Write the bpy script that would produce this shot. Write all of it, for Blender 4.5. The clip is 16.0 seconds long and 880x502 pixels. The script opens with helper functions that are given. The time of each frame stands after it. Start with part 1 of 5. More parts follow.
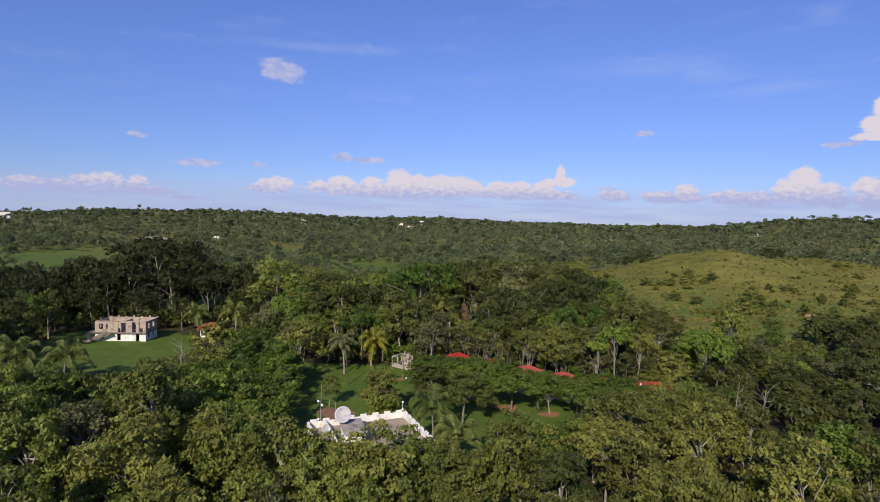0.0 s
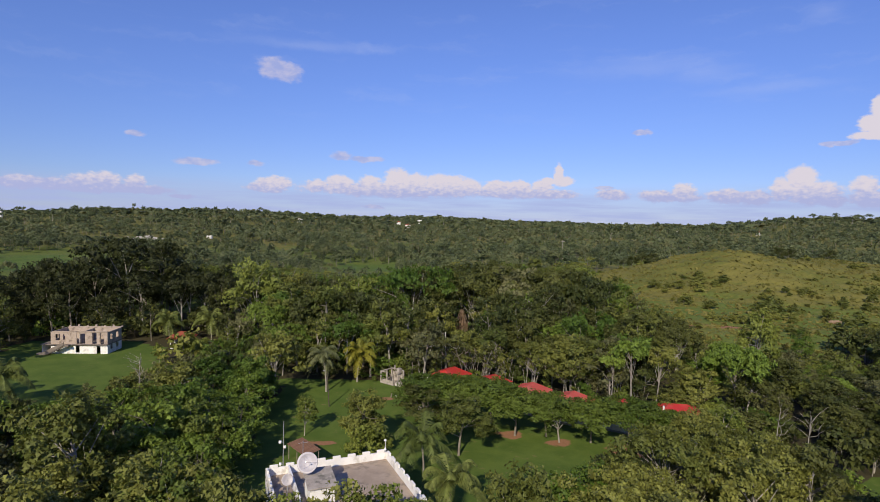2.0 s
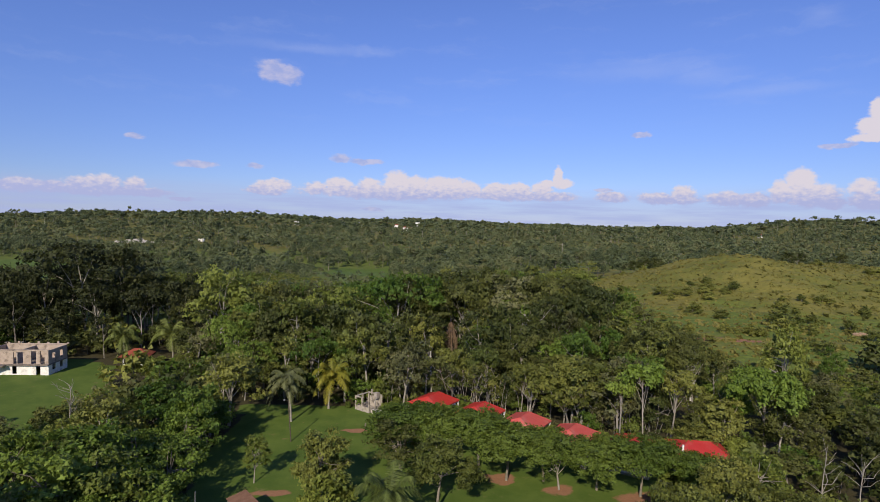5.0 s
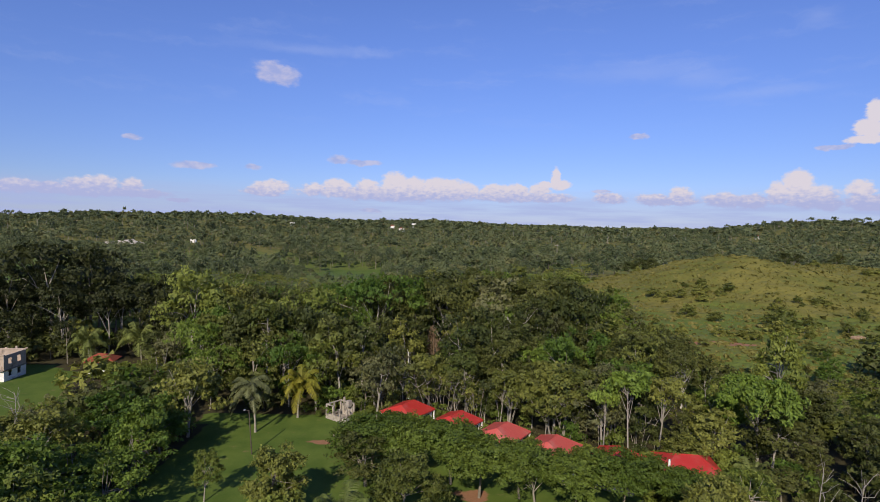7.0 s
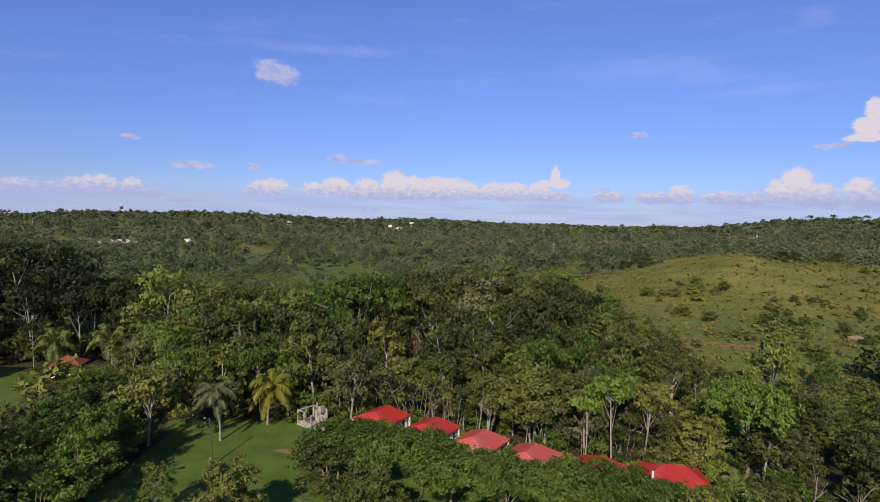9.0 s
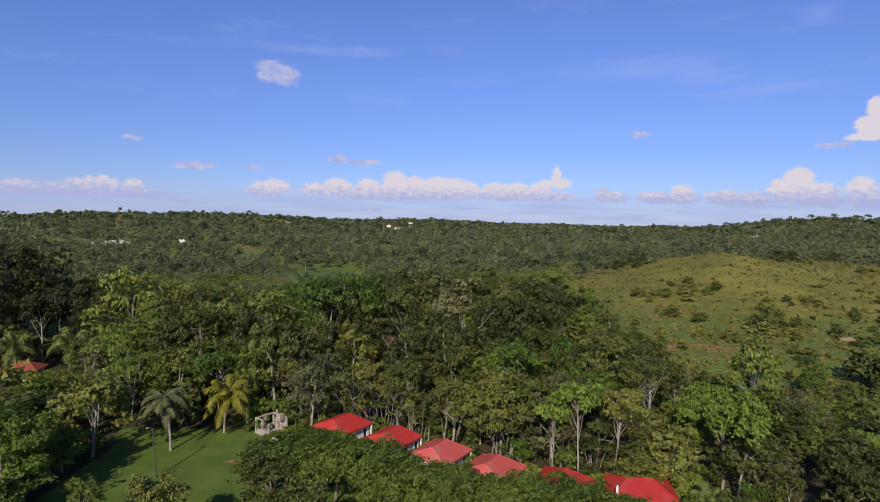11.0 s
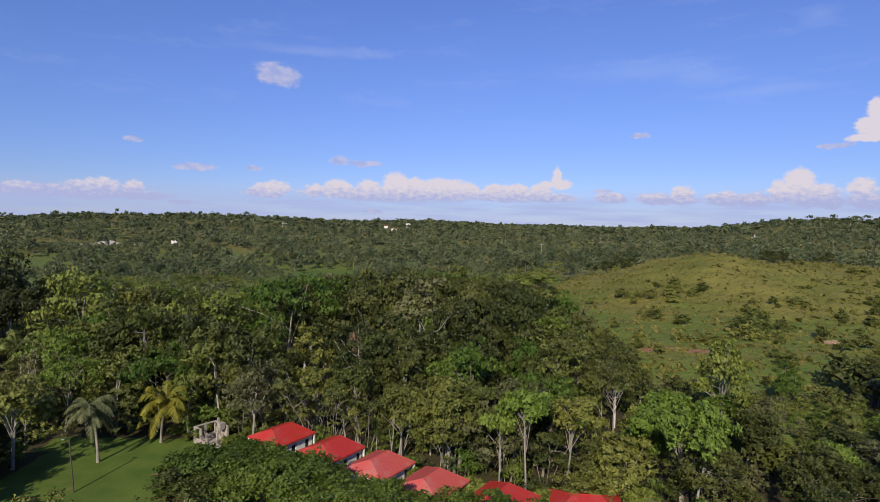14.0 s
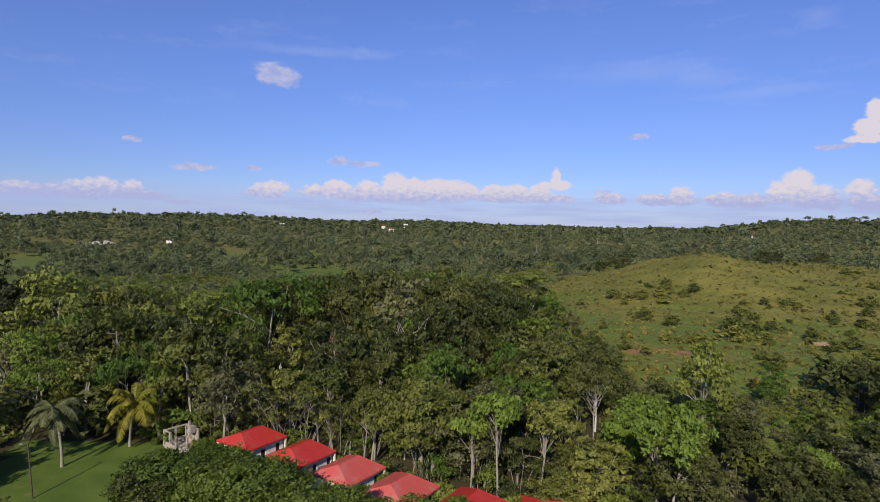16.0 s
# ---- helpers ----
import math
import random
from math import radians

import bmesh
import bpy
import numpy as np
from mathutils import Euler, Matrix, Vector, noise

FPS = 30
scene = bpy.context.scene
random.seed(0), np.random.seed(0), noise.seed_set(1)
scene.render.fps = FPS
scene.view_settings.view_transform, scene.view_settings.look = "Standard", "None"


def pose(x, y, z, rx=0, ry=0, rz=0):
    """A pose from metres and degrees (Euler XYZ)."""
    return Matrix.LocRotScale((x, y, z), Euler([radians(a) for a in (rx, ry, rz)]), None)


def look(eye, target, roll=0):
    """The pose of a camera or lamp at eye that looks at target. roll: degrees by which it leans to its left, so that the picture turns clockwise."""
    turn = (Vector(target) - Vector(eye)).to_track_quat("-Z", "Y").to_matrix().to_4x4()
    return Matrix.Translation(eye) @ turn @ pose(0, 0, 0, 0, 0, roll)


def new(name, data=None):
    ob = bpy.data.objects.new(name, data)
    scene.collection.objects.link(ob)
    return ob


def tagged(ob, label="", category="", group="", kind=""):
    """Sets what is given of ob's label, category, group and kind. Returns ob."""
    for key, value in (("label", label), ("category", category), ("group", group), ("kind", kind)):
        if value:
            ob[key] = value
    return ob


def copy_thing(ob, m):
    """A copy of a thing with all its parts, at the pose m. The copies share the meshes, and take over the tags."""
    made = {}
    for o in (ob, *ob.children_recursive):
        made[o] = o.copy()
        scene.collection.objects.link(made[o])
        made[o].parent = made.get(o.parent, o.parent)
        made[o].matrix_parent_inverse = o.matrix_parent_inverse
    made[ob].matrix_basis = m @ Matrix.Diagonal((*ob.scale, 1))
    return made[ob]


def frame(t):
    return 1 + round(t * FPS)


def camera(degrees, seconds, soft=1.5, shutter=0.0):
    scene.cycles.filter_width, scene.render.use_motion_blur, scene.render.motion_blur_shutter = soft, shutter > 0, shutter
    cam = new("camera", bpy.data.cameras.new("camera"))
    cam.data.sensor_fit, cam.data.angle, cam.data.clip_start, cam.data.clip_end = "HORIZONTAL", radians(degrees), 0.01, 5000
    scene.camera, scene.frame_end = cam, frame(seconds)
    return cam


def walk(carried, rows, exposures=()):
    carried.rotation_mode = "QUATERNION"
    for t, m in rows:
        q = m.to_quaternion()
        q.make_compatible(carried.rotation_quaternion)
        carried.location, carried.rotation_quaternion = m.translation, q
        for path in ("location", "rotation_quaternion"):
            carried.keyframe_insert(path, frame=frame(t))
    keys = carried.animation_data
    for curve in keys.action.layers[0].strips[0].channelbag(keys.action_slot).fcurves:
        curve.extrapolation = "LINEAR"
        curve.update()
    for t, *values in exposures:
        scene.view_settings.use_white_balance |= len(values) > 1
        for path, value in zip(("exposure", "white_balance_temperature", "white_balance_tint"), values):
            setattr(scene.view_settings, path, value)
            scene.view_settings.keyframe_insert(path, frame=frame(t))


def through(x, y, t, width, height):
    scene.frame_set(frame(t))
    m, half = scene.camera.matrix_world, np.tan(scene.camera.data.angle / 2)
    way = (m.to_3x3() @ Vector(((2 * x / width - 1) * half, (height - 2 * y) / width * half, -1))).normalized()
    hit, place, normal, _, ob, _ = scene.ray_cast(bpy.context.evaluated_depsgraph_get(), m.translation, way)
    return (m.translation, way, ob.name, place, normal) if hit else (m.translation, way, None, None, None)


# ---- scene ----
cam = camera(76.0, 16.0, soft=0.6)
METRES, EYE, TILT, LEAN, TURN = 60.0, 32.4, -2.7, -1.2, 0.0
ROWS = [
    (0.0, 0.0, 0.0, 0.0, 0.0, 0.0, -0.0),
    (0.5, 0.002, 0.0477, 0.0028, -0.11, -0.1, -0.02),
    (1.0, 0.005, 0.1013, 0.0051, -0.23, -0.17, -0.03),
    (1.5, 0.0096, 0.1604, 0.0077, -0.29, -0.18, -0.02),
    (2.0, 0.0143, 0.2231, 0.0117, -0.17, -0.1, 0.04),
    (2.5, 0.0193, 0.2856, 0.0187, -0.1, 0.01, 0.05),
    (3.0, 0.023, 0.3359, 0.0255, -0.37, 0.1, 0.05),
    (3.5, 0.0263, 0.3703, 0.0295, -0.38, 0.11, 0.05),
    (6.0, 0.098, 0.5038, 0.0253, -0.14, 0.23, 0.08),
    (6.5, 0.1127, 0.5254, 0.0247, -0.27, 0.27, 0.07),
    (7.0, 0.127, 0.5456, 0.0244, -0.43, 0.27, 0.06),
    (7.5, 0.1403, 0.5639, 0.0241, -0.51, 0.27, 0.08),
    (8.0, 0.1544, 0.5821, 0.0236, -0.48, 0.22, 0.1),
    (8.5, 0.1705, 0.6007, 0.0229, -0.46, 0.19, 0.14),
    (9.0, 0.1891, 0.6198, 0.0224, -0.48, 0.17, 0.18),
    (11.5, 0.3078, 0.7046, 0.0202, -0.32, 0.2, 0.34),
    (12.0, 0.3299, 0.7191, 0.0192, -0.29, 0.21, 0.33),
    (12.5, 0.3499, 0.732, 0.018, -0.28, 0.22, 0.35),
    (13.0, 0.3702, 0.7449, 0.0169, -0.26, 0.26, 0.35),
    (13.5, 0.3896, 0.7568, 0.0161, -0.26, 0.28, 0.35),
    (14.0, 0.408, 0.7675, 0.0154, -0.29, 0.31, 0.35),
    (14.5, 0.4256, 0.777, 0.0148, -0.32, 0.33, 0.36),
    (15.0, 0.442, 0.785, 0.0144, -0.35, 0.34, 0.34),
    (15.5, 0.4548, 0.7912, 0.0138, -0.38, 0.35, 0.34),
    (16.0, 0.4636, 0.7966, 0.0135, -0.39, 0.36, 0.26),
]
walk(cam, [(t, pose(0, 0, EYE, TILT, LEAN, TURN) @ pose(METRES * x, METRES * y, METRES * z, 90 + pitch, roll, yaw)) for t, x, y, z, yaw, pitch, roll in ROWS])

# ---- world, sun, exposure ----
SUN_TRAVEL = Vector((0.24, 0.97, 0.0)).normalized()
SUN_ELEVATION = 31.0
sun_data = bpy.data.lights.new("sun", "SUN")
sun_data.energy, sun_data.angle, sun_data.color = 4.8, radians(0.6), (1.0, 0.88, 0.70)
sun = new("sun", sun_data)
sun.matrix_basis = look((0, -60, 120), Vector((0, -60, 120)) + SUN_TRAVEL * math.cos(radians(SUN_ELEVATION)) - Vector((0, 0, math.sin(radians(SUN_ELEVATION)))))

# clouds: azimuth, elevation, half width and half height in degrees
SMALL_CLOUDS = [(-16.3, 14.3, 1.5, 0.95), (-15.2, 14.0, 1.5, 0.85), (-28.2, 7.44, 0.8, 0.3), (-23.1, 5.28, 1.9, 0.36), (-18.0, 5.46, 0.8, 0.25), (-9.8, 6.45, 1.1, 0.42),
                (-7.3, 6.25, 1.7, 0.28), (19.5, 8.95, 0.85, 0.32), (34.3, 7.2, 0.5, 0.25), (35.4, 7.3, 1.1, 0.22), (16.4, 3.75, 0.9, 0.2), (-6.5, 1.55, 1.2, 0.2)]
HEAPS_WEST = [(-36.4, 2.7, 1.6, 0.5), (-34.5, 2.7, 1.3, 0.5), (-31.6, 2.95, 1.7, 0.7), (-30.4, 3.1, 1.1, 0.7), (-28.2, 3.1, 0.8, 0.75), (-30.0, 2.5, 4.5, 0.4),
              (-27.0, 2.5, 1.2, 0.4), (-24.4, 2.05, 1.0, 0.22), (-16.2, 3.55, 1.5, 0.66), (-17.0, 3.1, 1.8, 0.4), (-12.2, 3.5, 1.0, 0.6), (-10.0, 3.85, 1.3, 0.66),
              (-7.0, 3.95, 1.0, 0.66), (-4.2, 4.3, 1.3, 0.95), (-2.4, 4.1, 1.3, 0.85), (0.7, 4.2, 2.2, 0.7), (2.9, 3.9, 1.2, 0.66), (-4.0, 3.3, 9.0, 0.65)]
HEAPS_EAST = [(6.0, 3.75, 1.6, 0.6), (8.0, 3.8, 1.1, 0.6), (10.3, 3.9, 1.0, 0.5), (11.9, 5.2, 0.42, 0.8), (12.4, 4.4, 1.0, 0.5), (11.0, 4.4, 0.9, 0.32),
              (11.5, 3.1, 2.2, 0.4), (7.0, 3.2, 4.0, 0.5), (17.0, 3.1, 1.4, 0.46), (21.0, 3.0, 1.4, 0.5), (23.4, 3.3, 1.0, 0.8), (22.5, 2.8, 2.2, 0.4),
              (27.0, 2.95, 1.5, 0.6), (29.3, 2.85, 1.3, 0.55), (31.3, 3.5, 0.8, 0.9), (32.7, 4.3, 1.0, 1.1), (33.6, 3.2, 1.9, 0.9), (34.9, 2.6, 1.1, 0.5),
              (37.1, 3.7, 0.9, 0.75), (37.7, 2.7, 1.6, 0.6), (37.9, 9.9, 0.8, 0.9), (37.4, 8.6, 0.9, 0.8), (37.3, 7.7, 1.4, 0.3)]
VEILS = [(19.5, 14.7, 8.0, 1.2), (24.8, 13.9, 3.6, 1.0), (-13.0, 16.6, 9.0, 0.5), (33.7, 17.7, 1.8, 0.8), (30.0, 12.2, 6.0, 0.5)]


class Nodes:
    """Short hand for node trees."""

    def __init__(self, tree):
        self.tree = tree
        tree.nodes.clear()

    def add(self, kind, **values):
        n = self.tree.nodes.new(kind)
        for key, value in values.items():
            if key == "inputs":
                for k, v in value.items():
                    if isinstance(v, bpy.types.NodeSocket):
                        self.tree.links.new(v, n.inputs[k])
                    else:
                        n.inputs[k].default_value = v
            else:
                setattr(n, key, value)
        return n

    def math(self, op, a, b=0.0, c=0.0, clamp=False):
        return self.add("ShaderNodeMath", operation=op, use_clamp=clamp, inputs={0: a, 1: b, 2: c}).outputs[0]

    def vec(self, op, a, b=(0, 0, 0)):
        n = self.add("ShaderNodeVectorMath", operation=op, inputs={0: a, 1: b})
        return n.outputs["Value"] if op in ("LENGTH", "DOT_PRODUCT", "DISTANCE") else n.outputs["Vector"]

    def mix(self, f, a, b, blend="MIX"):
        n = self.add("ShaderNodeMix", data_type="RGBA", blend_type=blend, inputs={0: f})
        for k, v in ((6, a), (7, b)):
            if isinstance(v, bpy.types.NodeSocket):
                self.tree.links.new(v, n.inputs[k])
            else:
                n.inputs[k].default_value = (*v, 1.0)
        return n.outputs[2]

    def noise(self, vector, scale, detail=4.0, rough=0.55):
        return self.add("ShaderNodeTexNoise", inputs={"Vector": vector, "Scale": scale, "Detail": detail, "Roughness": rough})

    def step(self, x, a, b):
        return self.add("ShaderNodeMapRange", interpolation_type="SMOOTHSTEP", inputs={0: x, 1: a, 2: b, 3: 0.0, 4: 1.0}).outputs[0]


def build_world():
    world = bpy.data.worlds.new("sky")
    world.use_nodes = True
    scene.world = world
    g = Nodes(world.node_tree)
    sky = g.add("ShaderNodeTexSky", sky_type="NISHITA", sun_disc=False, sun_elevation=radians(SUN_ELEVATION),
                sun_rotation=math.atan2(-SUN_TRAVEL.x, -SUN_TRAVEL.y), altitude=60.0, air_density=1.0, dust_density=0.15, ozone_density=2.5)
    d = g.add("ShaderNodeTexCoord").outputs["Generated"]
    xyz = g.add("ShaderNodeSeparateXYZ", inputs={0: d}).outputs
    az = g.math("DEGREES", g.math("ARCTAN2", xyz[0], xyz[1]))
    el = g.math("DEGREES", g.math("ARCSINE", xyz[2]))
    uv = g.add("ShaderNodeCombineXYZ", inputs={0: az, 1: el, 2: 0.0}).outputs[0]
    wob = g.noise(g.vec("MULTIPLY", uv, (0.62, 0.95, 0)), 1.0, 6.0, 0.56)
    shift = g.vec("MULTIPLY", g.vec("SUBTRACT", wob.outputs["Color"], (0.5, 0.5, 0.5)), (1.15, 0.75, 0))
    at = g.vec("ADD", uv, shift)

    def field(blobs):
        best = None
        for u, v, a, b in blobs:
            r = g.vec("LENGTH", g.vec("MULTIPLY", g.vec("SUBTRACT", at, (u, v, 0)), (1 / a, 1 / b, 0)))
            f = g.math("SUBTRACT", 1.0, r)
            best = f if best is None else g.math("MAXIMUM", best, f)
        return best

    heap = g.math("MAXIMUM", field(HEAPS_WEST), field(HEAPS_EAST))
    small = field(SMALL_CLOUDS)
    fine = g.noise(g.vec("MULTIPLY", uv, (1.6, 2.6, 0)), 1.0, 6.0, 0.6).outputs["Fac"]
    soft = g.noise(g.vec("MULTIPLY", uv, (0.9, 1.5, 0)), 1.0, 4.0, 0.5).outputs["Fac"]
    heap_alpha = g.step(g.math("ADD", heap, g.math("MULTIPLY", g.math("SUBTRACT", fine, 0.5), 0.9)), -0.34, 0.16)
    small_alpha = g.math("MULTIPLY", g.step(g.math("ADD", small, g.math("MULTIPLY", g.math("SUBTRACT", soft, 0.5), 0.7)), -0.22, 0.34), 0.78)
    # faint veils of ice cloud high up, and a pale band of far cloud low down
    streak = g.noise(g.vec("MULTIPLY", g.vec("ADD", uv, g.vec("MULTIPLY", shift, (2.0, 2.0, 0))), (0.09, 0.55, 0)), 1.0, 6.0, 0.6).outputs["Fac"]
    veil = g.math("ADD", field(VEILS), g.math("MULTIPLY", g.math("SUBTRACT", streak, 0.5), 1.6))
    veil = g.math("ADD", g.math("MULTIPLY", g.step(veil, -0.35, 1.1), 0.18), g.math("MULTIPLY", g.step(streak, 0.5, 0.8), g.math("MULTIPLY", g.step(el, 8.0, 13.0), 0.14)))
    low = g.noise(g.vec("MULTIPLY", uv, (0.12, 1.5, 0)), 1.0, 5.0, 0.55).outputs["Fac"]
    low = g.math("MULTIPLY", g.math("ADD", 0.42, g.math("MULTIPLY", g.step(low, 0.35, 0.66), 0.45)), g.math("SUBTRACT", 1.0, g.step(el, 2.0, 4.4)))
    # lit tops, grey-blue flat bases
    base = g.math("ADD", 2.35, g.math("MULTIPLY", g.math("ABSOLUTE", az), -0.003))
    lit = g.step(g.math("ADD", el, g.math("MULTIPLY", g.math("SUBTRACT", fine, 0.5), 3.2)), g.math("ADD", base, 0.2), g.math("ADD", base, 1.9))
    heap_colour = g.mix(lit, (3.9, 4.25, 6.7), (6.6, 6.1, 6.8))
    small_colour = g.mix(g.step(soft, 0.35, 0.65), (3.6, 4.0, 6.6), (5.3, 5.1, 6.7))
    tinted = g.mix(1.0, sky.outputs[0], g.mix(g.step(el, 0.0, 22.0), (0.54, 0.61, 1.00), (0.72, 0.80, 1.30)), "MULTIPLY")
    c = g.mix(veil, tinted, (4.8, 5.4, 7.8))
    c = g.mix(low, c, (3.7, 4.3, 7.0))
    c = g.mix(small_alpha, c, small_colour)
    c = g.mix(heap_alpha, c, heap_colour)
    bg = g.add("ShaderNodeBackground", inputs={"Color": c, "Strength": 0.108})
    out = g.add("ShaderNodeOutputWorld", inputs={0: bg.outputs[0]})


build_world()


# ---- materials ----
def material(name):
    m = bpy.data.materials.new(name)
    m.use_nodes = True
    return m, Nodes(m.node_tree)


def finish(g, colour, rough=0.8, bump=None, bump_strength=0.3, bump_distance=0.02, metal=0.0, spec=0.3):
    b = g.add("ShaderNodeBsdfPrincipled", inputs={"Base Color": colour, "Roughness": rough, "Metallic": metal, "Specular IOR Level": spec})
    if bump is not None:
        n = g.add("ShaderNodeBump", inputs={"Height": bump, "Strength": bump_strength, "Distance": bump_distance})
        g.tree.links.new(n.outputs[0], b.inputs["Normal"])
    g.add("ShaderNodeOutputMaterial", inputs={0: b.outputs[0]})
    return b


def leaf_material(name, dark, light, through=0.22, grain=0.45):
    """Foliage: differs from leaf to leaf, from tree to tree and across the wood."""
    m, g = material(name)
    geo = g.add("ShaderNodeNewGeometry")
    tree = g.add("ShaderNodeObjectInfo").outputs["Random"]
    n = g.noise(geo.outputs["Position"], 0.16, 2.0, 0.6).outputs["Fac"]
    tone = g.add("ShaderNodeAttribute", attribute_name="tone").outputs["Fac"]
    tree = g.math("FRACT", g.math("ADD", tree, tone))
    wide = g.noise(geo.outputs["Position"], 0.017, 3.0, 0.6).outputs["Fac"]
    n = g.math("ADD", g.math("MULTIPLY", g.step(n, 0.30, 0.70), 0.24), g.math("MULTIPLY", g.math("SUBTRACT", g.step(wide, 0.35, 0.65), 0.5), 0.26))
    f = g.math("ADD", g.math("MULTIPLY", geo.outputs["Random Per Island"], 0.20), n)
    f = g.math("ADD", f, g.math("MULTIPLY", g.math("SUBTRACT", tree, 0.10), 0.80), clamp=True)
    # leaflets: fine light and dark, and a fine relief that turns their faces
    fine = g.noise(geo.outputs["Position"], 1.7, 4.0, 0.7).outputs["Fac"]
    c = g.mix(g.step(fine, 0.30, 0.70), g.mix(f, tuple(v * (1 - grain) for v in dark), tuple(v * (1 - grain) for v in light)), g.mix(f, tuple(v * (1 + grain * 0.85) for v in dark), tuple(v * (1 + grain * 0.85) for v in light)))
    relief = g.add("ShaderNodeBump", inputs={"Height": fine, "Strength": 0.8, "Distance": 0.18}).outputs[0]
    d = g.add("ShaderNodeBsdfPrincipled", inputs={"Base Color": c, "Roughness": 0.6, "Specular IOR Level": 0.25, "Normal": relief})
    t = g.add("ShaderNodeBsdfTranslucent", inputs={"Color": g.mix(0.5, c, (light[0] * 1.6, light[1] * 1.5, light[2])), "Normal": relief})
    s = g.add("ShaderNodeMixShader", inputs={0: through, 1: d.outputs[0], 2: t.outputs[0]})
    g.add("ShaderNodeOutputMaterial", inputs={0: s.outputs[0]})
    return m


def grained(name, dark, light, scale=3.0, rough=0.8, bump=0.3, stain=None, stain_scale=0.5, metal=0.0, spec=0.3):
    m, g = material(name)
    p = g.add("ShaderNodeTexCoord").outputs["Object"]
    fine = g.noise(p, scale * 6, 5.0, 0.65).outputs["Fac"]
    big = g.noise(p, scale, 4.0, 0.6).outputs["Fac"]
    c = g.mix(g.math("ADD", g.math("MULTIPLY", fine, 0.5), g.math("MULTIPLY", g.step(big, 0.3, 0.7), 0.5)), dark, light)
    if stain:
        c = g.mix(g.step(g.noise(p, stain_scale, 5.0, 0.65).outputs["Fac"], 0.5, 0.68), c, stain)
    finish(g, c, rough, fine, bump, 0.02, metal, spec)
    return m


LEAF = {
    "olive": leaf_material("leaf_olive", (0.068, 0.090, 0.018), (0.208, 0.216, 0.046)),
    "dark": leaf_material("leaf_dark", (0.035, 0.050, 0.012), (0.107, 0.117, 0.028)),
    "green": leaf_material("leaf_green", (0.068, 0.106, 0.017), (0.196, 0.226, 0.043)),
    # blackish leaves for the dark stand, with its deep shade in the colour
    "shade": leaf_material("leaf_blackish_shade", (0.017, 0.024, 0.007), (0.053, 0.061, 0.016)),
    "deep": leaf_material("leaf_deep", (0.047, 0.095, 0.012), (0.155, 0.215, 0.032)),
    "feathery": leaf_material("leaf_feathery", (0.046, 0.081, 0.010), (0.115, 0.158, 0.025)),
    "mango": leaf_material("leaf_mango", (0.052, 0.072, 0.016), (0.175, 0.190, 0.040)),
    "lime": leaf_material("leaf_lime", (0.108, 0.172, 0.022), (0.185, 0.250, 0.042)),
    "dusty": leaf_material("leaf_dusty", (0.076, 0.086, 0.034), (0.190, 0.188, 0.080)),
    "yellow": leaf_material("leaf_yellow", (0.150, 0.155, 0.018), (0.480, 0.350, 0.030)),
    "palm": leaf_material("leaf_palm", (0.087, 0.101, 0.039), (0.246, 0.245, 0.112)),
    "frond": leaf_material("leaf_frond", (0.048, 0.076, 0.016), (0.150, 0.178, 0.044)),
    # leaves for distant trees: haze mixed in as paler, bluer, flatter colour
    "far": leaf_material("leaf_hazed", (0.074, 0.100, 0.046), (0.158, 0.178, 0.080), grain=0.22),
    "far_dark": leaf_material("leaf_hazed_dark", (0.046, 0.066, 0.031), (0.102, 0.124, 0.055), grain=0.22),
    "far_olive": leaf_material("leaf_hazed_olive", (0.082, 0.098, 0.042), (0.168, 0.172, 0.074), grain=0.2),
}
LEAF_GRASS = leaf_material("tall_grass", (0.120, 0.142, 0.030), (0.220, 0.196, 0.056), 0.35)
TARRED = grained("tarred_wood", (0.045, 0.036, 0.028), (0.11, 0.09, 0.07), 1.5, 0.85, 0.4)
BLEACHED = grained("bleached_wood", (0.42, 0.40, 0.36), (0.66, 0.63, 0.58), 1.2, 0.85, 0.3)
BARK = grained("bark", (0.10, 0.085, 0.065), (0.30, 0.27, 0.22), 1.2, 0.9, 0.5)
PALE_BARK = grained("pale_bark", (0.17, 0.155, 0.13), (0.38, 0.35, 0.30), 1.2, 0.9, 0.4)
DRY = grained("dry_stems", (0.16, 0.10, 0.06), (0.36, 0.26, 0.17), 1.5, 0.9, 0.4)
WHITE = grained("white_paint", (0.66, 0.65, 0.62), (0.84, 0.83, 0.80), 1.0, 0.75, 0.15, (0.52, 0.50, 0.45), 0.9)
PLASTER = grained("stained_plaster", (0.42, 0.38, 0.33), (0.66, 0.62, 0.56), 1.2, 0.85, 0.3, (0.24, 0.21, 0.18), 0.8)
OLD_PLASTER = grained("weathered_plaster", (0.26, 0.225, 0.19), (0.46, 0.42, 0.365), 1.4, 0.9, 0.4, (0.16, 0.14, 0.12), 0.9)
CONCRETE = grained("bare_concrete", (0.24, 0.21, 0.18), (0.44, 0.40, 0.36), 0.9, 0.9, 0.4, (0.15, 0.14, 0.12), 0.7)
SLAB = grained("roof_slab", (0.28, 0.215, 0.16), (0.44, 0.36, 0.28), 0.5, 0.9, 0.2, (0.22, 0.18, 0.14), 0.45)
# near-black colour that stands for the unlit interiors behind openings
DARK = grained("dark_interior", (0.015, 0.014, 0.013), (0.035, 0.032, 0.03), 1.0, 0.9, 0.1)
STEEL = grained("galvanised_steel", (0.35, 0.35, 0.36), (0.55, 0.55, 0.55), 2.0, 0.45, 0.1, metal=0.6)
